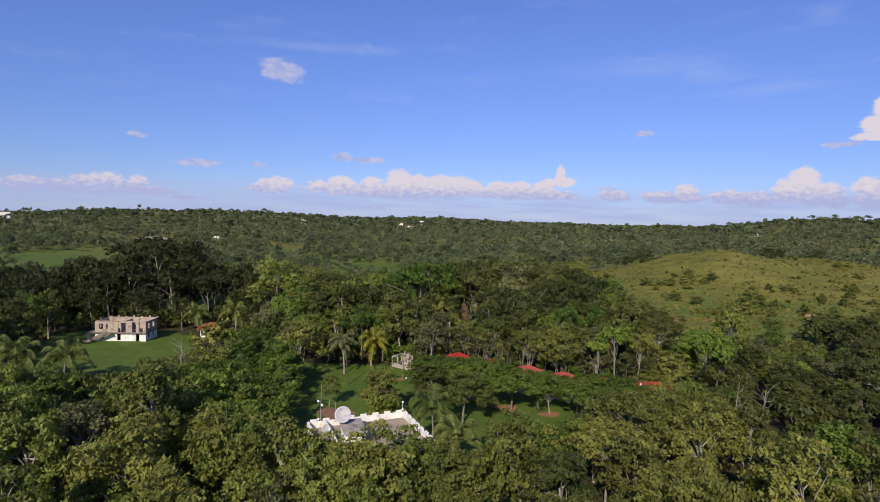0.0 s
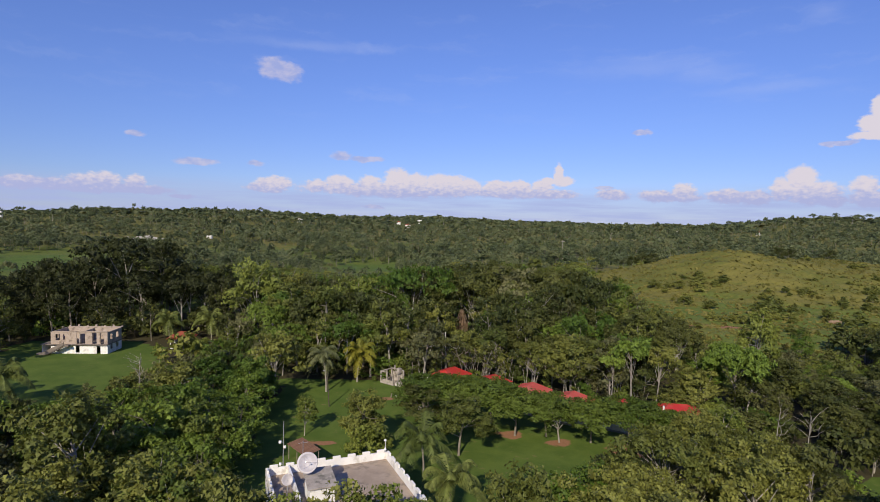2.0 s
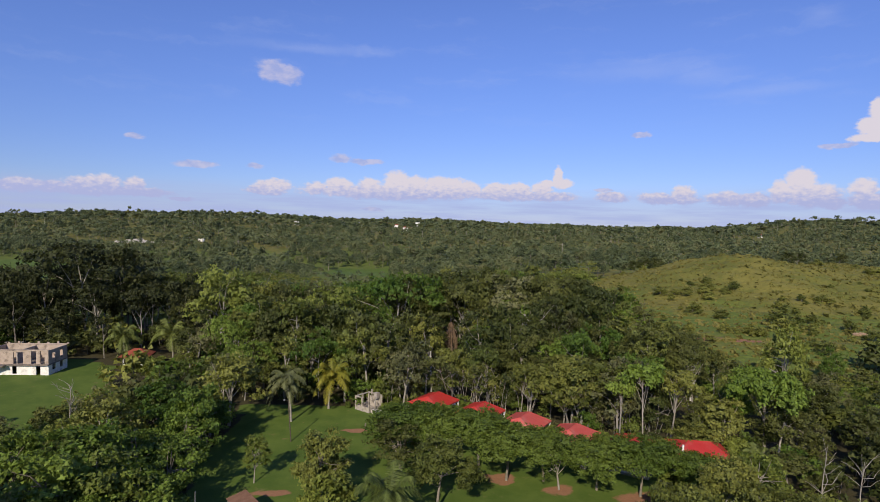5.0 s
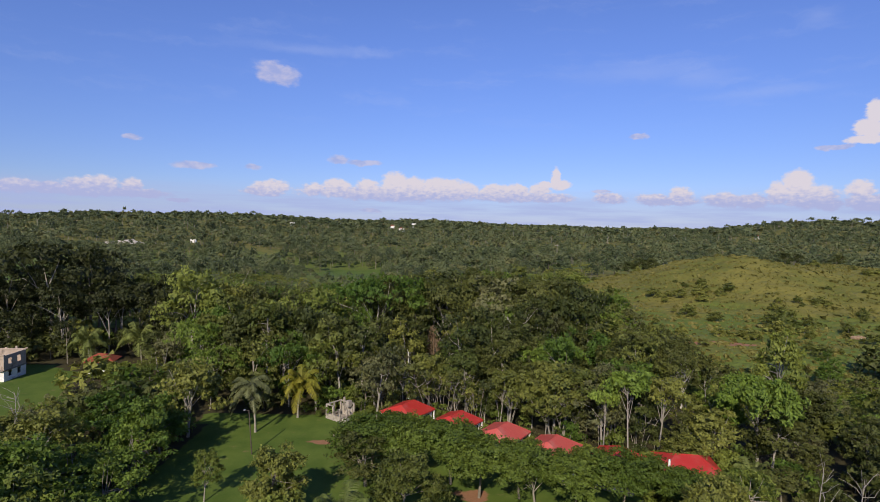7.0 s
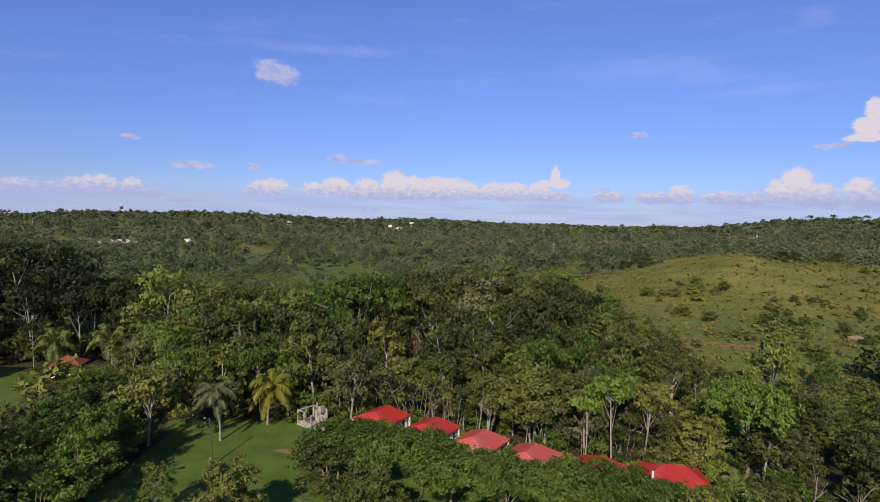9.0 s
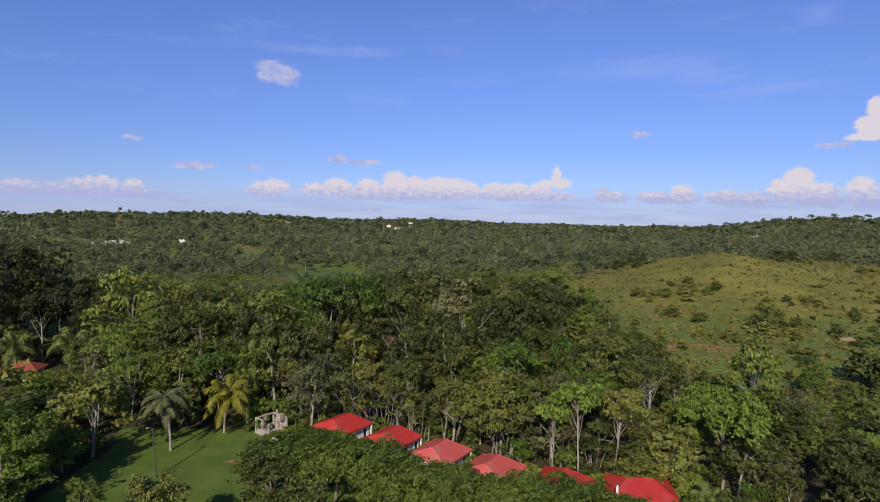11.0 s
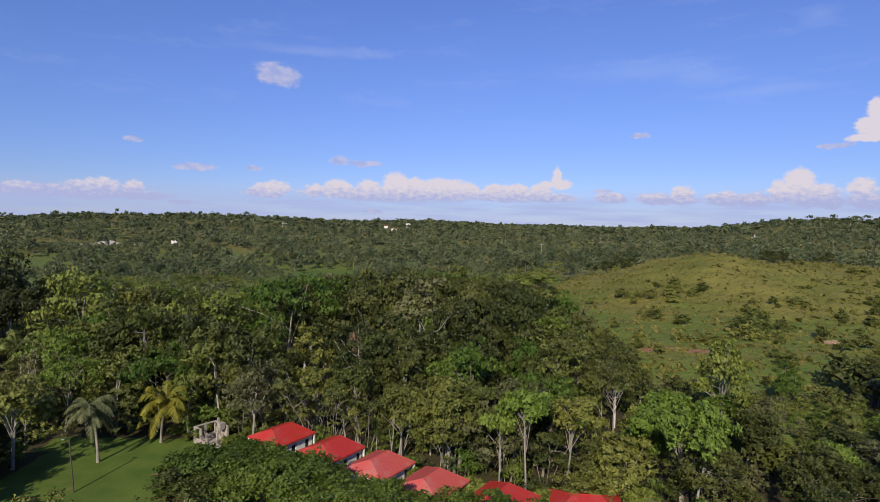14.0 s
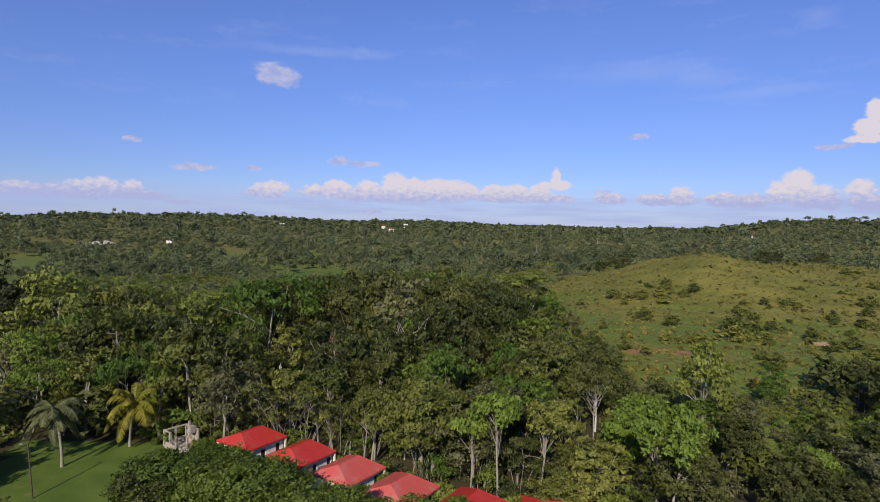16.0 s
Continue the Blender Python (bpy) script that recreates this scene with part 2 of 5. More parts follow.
DISH = grained("dish_mesh", (0.36, 0.34, 0.36), (0.50, 0.48, 0.50), 2.0, 0.6, 0.2, metal=0.2)
RUST_ROOF = grained("rusted_sheet", (0.12, 0.062, 0.038), (0.25, 0.14, 0.09), 0.8, 0.85, 0.3)
DARK_CONCRETE = grained("dark_concrete", (0.11, 0.09, 0.075), (0.25, 0.215, 0.18), 1.0, 0.95, 0.4)
RAW_BLOCK = grained("raw_block_wall", (0.30, 0.235, 0.185), (0.47, 0.39, 0.32), 0.9, 0.95, 0.4, (0.20, 0.16, 0.13), 0.8)
BLUE = grained("blue_plastic", (0.02, 0.04, 0.13), (0.04, 0.08, 0.22), 1.0, 0.5, 0.1)
RED_TILE = grained("red_tile", (0.190, 0.040, 0.022), (0.310, 0.080, 0.042), 1.0, 0.8, 0.3)
STONE = grained("pale_stone", (0.30, 0.28, 0.24), (0.52, 0.49, 0.43), 0.5, 0.95, 0.6)


def red_roof_material(name, dark, light, fade):
    m, g = material(name)
    p = g.add("ShaderNodeTexCoord").outputs["Object"]
    big = g.noise(p, 0.7, 5.0, 0.6).outputs["Fac"]
    fine = g.noise(p, 9.0, 4.0, 0.6).outputs["Fac"]
    c = g.mix(g.math("MULTIPLY", g.math("ADD", big, fine), 0.5), dark, light)
    c = g.mix(g.step(big, 0.48, 0.75), c, fade)
    c = g.mix(g.math("MULTIPLY", g.step(g.noise(p, 1.6, 6.0, 0.7).outputs["Fac"], 0.54, 0.72), 0.35), c, (0.17, 0.085, 0.07))
    finish(g, c, 0.42, fine, 0.08, 0.01, 0.0, 0.45)
    return m


ROOF_RED = red_roof_material("roof_red", (0.36, 0.022, 0.018), (0.50, 0.045, 0.035), (0.40, 0.075, 0.060))
ROOF_FADED = red_roof_material("roof_faded_red", (0.42, 0.060, 0.050), (0.56, 0.120, 0.100), (0.44, 0.17, 0.14))


def ground_material():
    """Lawn, rough hill grass, bare soil and the floor of the woods, by what covers the ground."""
    m, g = material("ground_cover")
    p = g.add("ShaderNodeNewGeometry").outputs["Position"]
    cover = lambda name: g.add("ShaderNodeAttribute", attribute_name=name).outputs["Fac"]
    ragged = g.math("MULTIPLY", g.math("SUBTRACT", g.noise(p, 0.35, 4.0, 0.6).outputs["Fac"], 0.5), 0.9)
    fine = g.noise(p, 3.0, 5.0, 0.7).outputs["Fac"]
    mid = g.noise(p, 0.22, 5.0, 0.6).outputs["Fac"]
    big = g.noise(p, 0.045, 4.0, 0.6).outputs["Fac"]
    floor = g.mix(fine, (0.026, 0.028, 0.012), (0.090, 0.074, 0.038))
    lawn = g.mix(g.math("ADD", g.math("MULTIPLY", fine, 0.4), g.math("MULTIPLY", g.step(mid, 0.3, 0.7), 0.5)), (0.058, 0.104, 0.016), (0.130, 0.178, 0.034))
    lawn = g.mix(g.step(g.noise(p, 0.6, 4.0, 0.6).outputs["Fac"], 0.60, 0.76), lawn, (0.165, 0.160, 0.055))
    rough = g.mix(g.math("ADD", g.math("MULTIPLY", fine, 0.3), g.math("MULTIPLY", g.step(big, 0.38, 0.62), 0.7)), (0.118, 0.128, 0.027), (0.186, 0.167, 0.042))
    high = g.add("ShaderNodeSeparateXYZ", inputs={0: p}).outputs[2]
    wet = g.step(g.math("ADD", high, g.math("MULTIPLY", g.math("SUBTRACT", big, 0.5), 16.0)), 7.5, 4.5)
    rough = g.mix(g.math("MULTIPLY", wet, 0.85), rough, g.mix(mid, (0.095, 0.142, 0.025), (0.135, 0.172, 0.036)))
    rough = g.mix(g.math("MULTIPLY", g.step(g.noise(p, 0.11, 5.0, 0.65).outputs["Fac"], 0.54, 0.70), 0.6), rough, (0.098, 0.116, 0.027))
    rough = g.mix(g.math("MULTIPLY", g.step(g.noise(p, 0.42, 4.0, 0.65).outputs["Fac"], 0.52, 0.68), 0.55), rough, (0.085, 0.105, 0.025))
    soil = g.mix(fine, (0.22, 0.105, 0.055), (0.36, 0.20, 0.115))
    c = g.mix(g.step(g.math("ADD", cover("rough"), ragged), 0.4, 0.6), floor, rough)
    c = g.mix(g.step(g.math("ADD", cover("lawn"), ragged), 0.4, 0.6), c, lawn)
    c = g.mix(g.step(g.math("ADD", cover("soil"), ragged), 0.42, 0.62), c, soil)
    hummock = g.math("MULTIPLY", g.noise(p, 0.5, 4.0, 0.6).outputs["Fac"], g.math("MULTIPLY", cover("rough"), 1.1))
    finish(g, c, 0.9, g.math("ADD", g.math("MULTIPLY", fine, 0.05), hummock), 0.8, 1.0, 0.0, 0.15)
    return m


GROUND = ground_material()


# ---- the lie of the land ----
def s01(a, b, x):
    t = np.clip((np.asarray(x, float) - a) / (b - a), 0, 1)
    return t * t * (3 - 2 * t)


def bump2(x, y, cx, cy, rx, ry):
    return np.exp(-((x - cx) / rx) ** 2 - ((y - cy) / ry) ** 2)


def waves(x, y):
    return (np.sin(x * 0.021 + 1.3) * np.cos(y * 0.017 + 0.4) + 0.6 * np.sin(x * 0.043 - y * 0.031 + 2.1) + 0.4 * np.cos(x * 0.07 + y * 0.061)) / 2


RIDGE_AZ = [-60, -38, -30, -18.4, -8, 0, 5.5, 17.5, 25, 29, 34.4, 37.7, 60]
RIDGE_Z = [31, 29, 43, 49, 37, 43, 33.5, 27.5, 30, 43, 60, 58, 48]


def land(x, y):
    """The height of the ground."""
    x, y = np.asarray(x, float), np.asarray(y, float)
    r, az = np.hypot(x, y), np.degrees(np.arctan2(x, y))
    z = 2.7 * s01(-30, -74, x) * (1 - s01(300, 480, r)) - 0.85 * bump2(x, y, 19, 101, 26, 22)
    z = z + 4.8 * s01(46, 79, x) * s01(114, 168, y) * (1 - s01(384, 576, r))
    z = z + 15.5 * bump2(x, y, 137, 288, 40, 52) + 11.0 * bump2(x, y, 214, 322, 46, 72) + 2.0 * bump2(x, y, 180, 258, 72, 48)
    knoll = np.sin(x * 0.19 + 0.6 * np.sin(y * 0.11)) * np.sin(y * 0.16 + 1.0) + 0.7 * np.sin(x * 0.37 + y * 0.29) * np.cos(y * 0.33 - x * 0.1) + 0.45 * np.sin(x * 0.71 + y * 0.25 + 1.0) * np.sin(y * 0.62 - x * 0.2)
    z = z + 0.85 * knoll * bump2(x, y, 150, 255, 95, 85)
    z = z + 4.5 * bump2(x, y, -330, 620, 190, 90) - 7.0 * bump2(x, y, -50, 455, 50, 60)
    far = np.interp(r, [0, 360, 540, 840, 1200, 1800, 2640, 6000], [0, 0, 3, 7.2, 15.6, 33.6, 36, 24])
    z = z + far * (1 + s01(720, 1560, r) * (np.interp(az, RIDGE_AZ, RIDGE_Z) / 33.6 - 1))
    return z + waves(x / 1.2, y / 1.2) * s01(168, 600, r) * 4.8


def inside(poly, x, y):
    x, y = np.asarray(x, float), np.asarray(y, float)
    hit = np.zeros(x.shape, bool)
    for (x0, y0), (x1, y1) in zip(poly, poly[1:] + poly[:1]):
        if y0 != y1:
            hit ^= ((y0 > y) != (y1 > y)) & (x < (x1 - x0) * (y - y0) / (y1 - y0) + x0)
    return hit


LAWN = [(-25.2, 72.0), (-27.6, 102.0), (-30.0, 127.2), (-9.6, 129.0), (-2.0, 126.0), (8.0, 123.5), (30.0, 111.0), (45.6, 107.0), (45.6, 98.4), (32.4, 92.4), (24.0, 79.2), (12.0, 68.4), (4.8, 56.0), (-19.2, 58.0)]
LAWN_WEST = [(-84.0, 106.0), (-91.0, 124.0), (-97.0, 146.0), (-70.0, 148.0), (-61.0, 142.0), (-57.5, 130.0), (-56.0, 116.0), (-57.5, 104.0), (-61.5, 96.0), (-70.0, 92.0), (-78.0, 95.0)]
HILL = [(70.0, 146.0), (62.0, 160.0), (60.0, 176.0), (61.0, 228.0), (70.0, 282.0), (96.0, 330.0), (138.0, 350.4), (204.0, 354.0), (288.0, 372.0), (348.0, 288.0), (264.0, 198.0), (168.0, 158.4), (126.0, 150.0), (104.0, 150.0), (90.0, 143.0)]
GAP = [(42.0, 116.4), (57.6, 114.0), (60.0, 126.0), (44.4, 128.4)]
FIELD_WEST = [(-200.0, 330.0), (-262.0, 428.0), (-322.0, 428.0), (-248.0, 330.0)]
FIELD_FAR = [(-78.0, 395.0), (-74.0, 485.0), (-34.0, 485.0), (-28.0, 398.0)]
QUARRY = [(-372.0, 670.0), (-296.0, 670.0), (-270.0, 590.0), (-335.0, 590.0)]
SLOPE = [(-420.0, 1180.0), (-330.0, 1180.0), (-310.0, 1090.0), (-370.0, 1080.0)]
CLEARING_EAST = [(53.5, 81.5), (60.0, 86.5), (72.0, 89.0), (74.0, 77.0), (60.0, 72.5), (54.5, 74.0)]
SCRUB_EAST = [(58.0, 126.0), (57.0, 142.0), (60.0, 160.0), (70.0, 148.0), (92.0, 145.0), (100.0, 136.0), (92.0, 130.0), (76.0, 124.0)]
SCRUB_WEST = [(-64.0, 92.0), (-58.0, 104.0), (-56.0, 132.0), (-48.0, 130.0), (-46.0, 108.0), (-50.0, 97.0)]
SCRUB_DEAD = [(-2.0, 130.0), (-1.0, 139.0), (3.0, 150.0), (4.0, 163.0), (11.0, 163.0), (12.0, 147.0), (10.0, 136.0), (6.0, 129.0)]
SCRUB = [SCRUB_EAST, SCRUB_WEST, SCRUB_DEAD]
OPEN = [LAWN, LAWN_WEST, CLEARING_EAST, HILL, GAP, FIELD_WEST, FIELD_FAR, QUARRY, SLOPE]
SOIL_SPOTS = [(13.0, 101.5, 2.3, 1.8), (20.2, 98.4, 2.3, 1.9), (-9.0, 116.6, 2.2, 1.2), (31.2, 95.4, 4.8, 3.0), (76.0, 174.0, 6.5, 2.6), (84.0, 170.5, 4.5, 2.2), (50.4, 120.0, 3.6, 2.0), (-15.6, 95.0, 2.6, 0.6), (-12.0, 92.4, 2.4, 0.5)]


def mesh_data(name, verts, faces, mats, index=None, smooth=False):
    """A mesh from arrays: verts (n, 3), faces (m, 3 or 4)."""
    me = bpy.data.meshes.new(name)
    verts, faces = np.asarray(verts, np.float32), np.asarray(faces, np.int32)
    k = faces.shape[1]
    me.vertices.add(len(verts)), me.loops.add(faces.size), me.polygons.add(len(faces))
    me.vertices.foreach_set("co", verts.ravel())
    me.loops.foreach_set("vertex_index", faces.ravel())
    me.polygons.foreach_set("loop_start", np.arange(0, faces.size, k, dtype=np.int32))
    if index is not None:
        me.polygons.foreach_set("material_index", np.asarray(index, np.int32))
    me.polygons.foreach_set("use_smooth", np.full(len(faces), smooth))
    for m in mats if isinstance(mats, (list, tuple)) else [mats]:
        me.materials.append(m)
    me.update(calc_edges=True)
    return me


def build_ground():
    def lines(a, b, fine, far):
        inner = np.arange(a, b + 0.01, fine)
        steps = np.cumsum(np.geomspace(fine * 1.3, 420, 26))
        steps = steps * (far / steps[-1])
        return np.concatenate([(a - steps)[::-1], inner, b + steps])
    xs, ys = lines(-140, 290, 2.4, 4600), lines(30, 380, 1.8, 4600)
    gx, gy = np.meshgrid(xs, ys)
    v = np.stack([gx.ravel(), gy.ravel(), land(gx, gy).ravel()], 1)
    n, k = len(ys), len(xs)
    i = (np.arange(n - 1)[:, None] * k + np.arange(k - 1)).ravel()
    me = mesh_data("ground", v, np.stack([i, i + 1, i + k + 1, i + k], 1), GROUND, smooth=True)
    x, y = v[:, 0], v[:, 1]
    lawn = (inside(LAWN, x, y) | inside(LAWN_WEST, x, y) | inside(SCRUB_WEST, x, y) | inside(CLEARING_EAST, x, y) | inside(FIELD_WEST, x, y) | inside(FIELD_FAR, x, y)).astype(float)
    rough = np.maximum((inside(HILL, x, y) | inside(SCRUB_EAST, x, y)).astype(float), 0.62 * (np.hypot(x, y) > 205))
    soil = np.zeros(len(x))
    for cx, cy, rx, ry in SOIL_SPOTS:
        soil = np.maximum(soil, np.clip(1.4 - np.hypot((x - cx) / rx, (y - cy) / ry) * 0.9, 0, 1))
    for key, values in (("lawn", lawn), ("rough", rough), ("soil", soil)):
        me.attributes.new(key, "FLOAT", "POINT").data.foreach_set("value", values.astype(np.float32))
    return tagged(new("ground", me), "green lawns, rough hill grass and woodland floor", "ground", kind="structure")


build_ground()


# ---- building blocks ----
def part(name, bm, mat, parent=None, label="", smooth=False):
    me = bpy.data.meshes.new(name)
    bm.to_mesh(me)
    bm.free()
    for m in mat if isinstance(mat, (list, tuple)) else [mat]:
        me.materials.append(m)
    if smooth:
        me.polygons.foreach_set("use_smooth", np.full(len(me.polygons), True))
    ob = new(name, me)
    if parent:
        ob.parent = parent
    return tagged(ob, label)


def thing(name, label, category, x, y, turn=0.0, z=None, group="", kind=""):
    ob = new(name)
    ob.empty_display_size = 0.3
    ob.matrix_basis = pose(x, y, float(land(x, y)) if z is None else z, 0, 0, turn)
    return tagged(ob, label, category, group, kind)


def box(bm, x0, x1, y0, y1, z0, z1, bevel=0.0):
    r = bmesh.ops.create_cube(bm, size=1.0, matrix=Matrix.Translation(((x0 + x1) / 2, (y0 + y1) / 2, (z0 + z1) / 2)) @ Matrix.Diagonal((x1 - x0, y1 - y0, z1 - z0, 1)))
    if bevel:
        edges = list({e for v in r["verts"] for e in v.link_edges})
        bmesh.ops.bevel(bm, geom=edges, offset=bevel, segments=1, affect="EDGES")
    return bm


def boxes(*rows, bevel=0.0):
    bm = bmesh.new()
    for r in rows:
        box(bm, *r, bevel=bevel)
    return bm


def rod(a, b, r0, r1=None, sides=8, bm=None):
    """A tapered rod from a to b."""
    bm = bm or bmesh.new()
    a, b = Vector(a), Vector(b)
    m = Matrix.Translation((a + b) / 2) @ (b - a).to_track_quat("Z", "Y").to_matrix().to_4x4()
    bmesh.ops.create_cone(bm, cap_ends=True, segments=sides, radius1=r0, radius2=r0 if r1 is None else r1, depth=(b - a).length, matrix=m)
    return bm


def wall(length, height, thick, openings):
    """A wall along x from 0, front at y = 0, with openings (x0, x1, z0, z1) cut through."""
    xs = sorted({0.0, length, *[o[0] for o in openings], *[o[1] for o in openings]})
    zs = sorted({0.0, height, *[o[2] for o in openings], *[o[3] for o in openings]})
    bm = bmesh.new()
    for x0, x1 in zip(xs, xs[1:]):
        run = None
        for z0, z1 in zip(zs, zs[1:]):
            cx, cz = (x0 + x1) / 2, (z0 + z1) / 2
            if any(o[0] < cx < o[1] and o[2] < cz < o[3] for o in openings):
                if run:
                    box(bm, x0, x1, 0, thick, *run)
                run = None
            else:
                run = (run[0], z1) if run else (z0, z1)
        if run:
            box(bm, x0, x1, 0, thick, *run)
    bmesh.ops.remove_doubles(bm, verts=bm.verts, dist=0.001)
    return bm


def move(bm, m):
    bmesh.ops.transform(bm, matrix=m, verts=bm.verts)
    return bm


# ---- trees ----
def tube(points, radii, sides=5):
    """A tapered tube through points, as arrays of vertices and triangles."""
    p = np.asarray(points, float)
    t = np.gradient(p, axis=0)
    t /= np.linalg.norm(t, axis=1)[:, None] + 1e-9
    ref = np.where(np.abs(t[:, 2:3]) > 0.9, np.array([[1.0, 0, 0]]), np.array([[0, 0, 1.0]]))
    a = np.cross(t, ref)
    a /= np.linalg.norm(a, axis=1)[:, None] + 1e-9
    b = np.cross(t, a)
    w = np.arange(sides) * 2 * np.pi / sides
    v = p[:, None] + np.asarray(radii)[:, None, None] * (np.cos(w)[None, :, None] * a[:, None] + np.sin(w)[None, :, None] * b[:, None])
    i = (np.arange(len(p) - 1)[:, None] * sides + np.arange(sides)).ravel()
    j = (np.arange(len(p) - 1)[:, None] * sides + (np.arange(sides) + 1) % sides).ravel()
    f = np.concatenate([np.stack([i, j, j + sides], 1), np.stack([i, j + sides, i + sides], 1)])
    return v.reshape(-1, 3), f


def joined(pieces):
    vs, fs, n = [], [], 0
    for v, f in pieces:
        vs.append(v), fs.append(f + n)
        n += len(v)
    return np.concatenate(vs), np.concatenate(fs)


def unit(v):
    return v / (np.linalg.norm(v, axis=-1, keepdims=True) + 1e-9)


def leaves(rng, centres, radii, count, length, width, droop=0.35, shell=0.38, squash=0.7, folded=True):
    """Leaves in small tufts on and inside the clumps: folded ones of two triangles, or plain ones of one."""
    centres, radii = np.asarray(centres, float), np.asarray(radii, float)
    tufts = max(count // 11, 8) if length < 1.2 else count
    pick = rng.choice(len(centres), tufts, p=radii ** 2 / (radii ** 2).sum())
    d = unit(rng.normal(size=(tufts, 3)) + np.array([0, 0, 0.4]))
    rad = radii[pick] * (1 - shell * rng.random(tufts) ** 1.6) * (0.85 + 0.35 * rng.random(tufts))
    p = centres[pick] + d * rad[:, None] * np.array([1, 1, squash])
    out = unit(p - np.average(centres, axis=0, weights=radii) + np.array([0, 0, 0.8]))
    n = unit(0.9 * d + 0.5 * out + 0.6 * rng.normal(size=(tufts, 3)) + np.array([0, 0, 0.2]))
    own = rng.integers(tufts, size=count) if tufts < count else np.arange(count)
    p = p[own] + rng.normal(size=(count, 3)) * (length if tufts < count else 0.0) * np.array([0.75, 0.75, 0.4])
    n = unit(n[own] + 0.32 * rng.normal(size=(count, 3)))
    a = unit(np.cross(n, rng.normal(size=(count, 3))) - np.array([0, 0, droop]))
    b = unit(np.cross(n, a))
    size = (0.6 + 0.8 * rng.random(count))[:, None]
    if not folded:
        v = np.stack([p - a * length * 0.5 * size - b * width * 0.5 * size, p + a * length * 0.5 * size, p - a * length * 0.4 * size + b * width * 0.5 * size], 1).reshape(-1, 3)
        return v, np.arange(count * 3).reshape(-1, 3)
    lift = n * width * 0.22 * size
    v = np.stack([p - a * length * 0.5 * size, p + b * width * 0.5 * size + lift, p + a * length * 0.5 * size, p - b * width * 0.5 * size + lift], 1).reshape(-1, 3)
    i = np.arange(count) * 4
    return v, np.concatenate([np.stack([i, i + 1, i + 2], 1), np.stack([i, i + 2, i + 3], 1)])


def tree_arrays(seed, style="round", count=2000, length=0.55, width=0.34, limbs=14, sides=5, folded=False):
    """A tree 10 m high: arrays of its wood and of its leaves."""
    rng = np.random.default_rng(seed)
    lean = rng.normal(size=2) * 0.35
    if style == "umbrella":
        base, rx, rz, n, cz = 3.8, 6.0, 2.2, 44, 7.6
    elif style == "dome":
        base, rx, rz, n, cz = 2.6, 5.4, 3.2, 70, 6.2
    elif style == "slender":
        base, rx, rz, n, cz = 5.4, 2.6, 2.2, 15, 7.9
    elif style == "bush":
        base, rx, rz, n, cz = 0.6, 4.6, 4.4, 24, 4.9
    elif style == "dense":
        base, rx, rz, n, cz = 1.6, 3.9, 4.6, 42, 5.3
    else:
        base, rx, rz, n, cz = 2.4, 3.7, 3.9, 32, 5.9
    d = unit(rng.normal(size=(n, 3)))
    low = {"dense": 0.55, "round": 0.42, "bush": 0.9}.get(style, 0.25)
    d[:, 2] = np.abs(d[:, 2]) * (1.0 + low) - low
    k = (0.38 + 0.62 * rng.random(n) ** 0.6)[:, None]
    centres = d * k * np.array([rx, rx, rz]) * (0.85 + 0.3 * rng.random((n, 1))) + np.array([lean[0] * 2, lean[1] * 2, cz])
    radii = (0.5 + 0.85 * rng.random(n) ** 1.3) * {"umbrella": 1.25, "dome": 1.05, "slender": 0.9, "bush": 1.35, "dense": 1.0}.get(style, 0.92)
    centres[:, 2] = np.minimum(centres[:, 2], 10.0 - radii * 0.8)
    leaf = leaves(rng, centres, radii, count, length, width, squash=0.6 if style in ("umbrella", "slender", "dome") else 0.72, folded=folded)
    top = np.array([lean[0] * 1.6, lean[1] * 1.6, cz + (0.5 if style != "umbrella" else -1.0)])
    s = np.linspace(0, 1, 6)[:, None]
    spine = s * top + np.sin(s * 3.0 + rng.random() * 3) * np.array([[0.22, 0.18, 0]]) * s
    spine[0, 2] = -0.5
    fat = {"umbrella": 0.17, "slender": 0.15, "bush": 0.12, "dense": 0.22}.get(style, 0.2)
    wood = [tube(spine, np.linspace(fat, fat * 0.35, 6), sides + 1)]
    order = rng.permutation(n)[:limbs]
    for i in order:
        h = rng.uniform(0.45, 0.95)
        a = spine[0] * (1 - h) + top * h
        a[2] = max(a[2], base * 0.8) if style != "bush" else a[2] * 0.6
        e = centres[i] + np.array([0, 0, 0.2])
        m = (a + e) / 2 + np.array([0, 0, 0.25]) + rng.normal(size=3) * 0.25
        wood.append(tube([a, m, e], [fat * 0.36, fat * 0.22, 0.02], max(sides - 1, 3)))
    return joined(wood), leaf


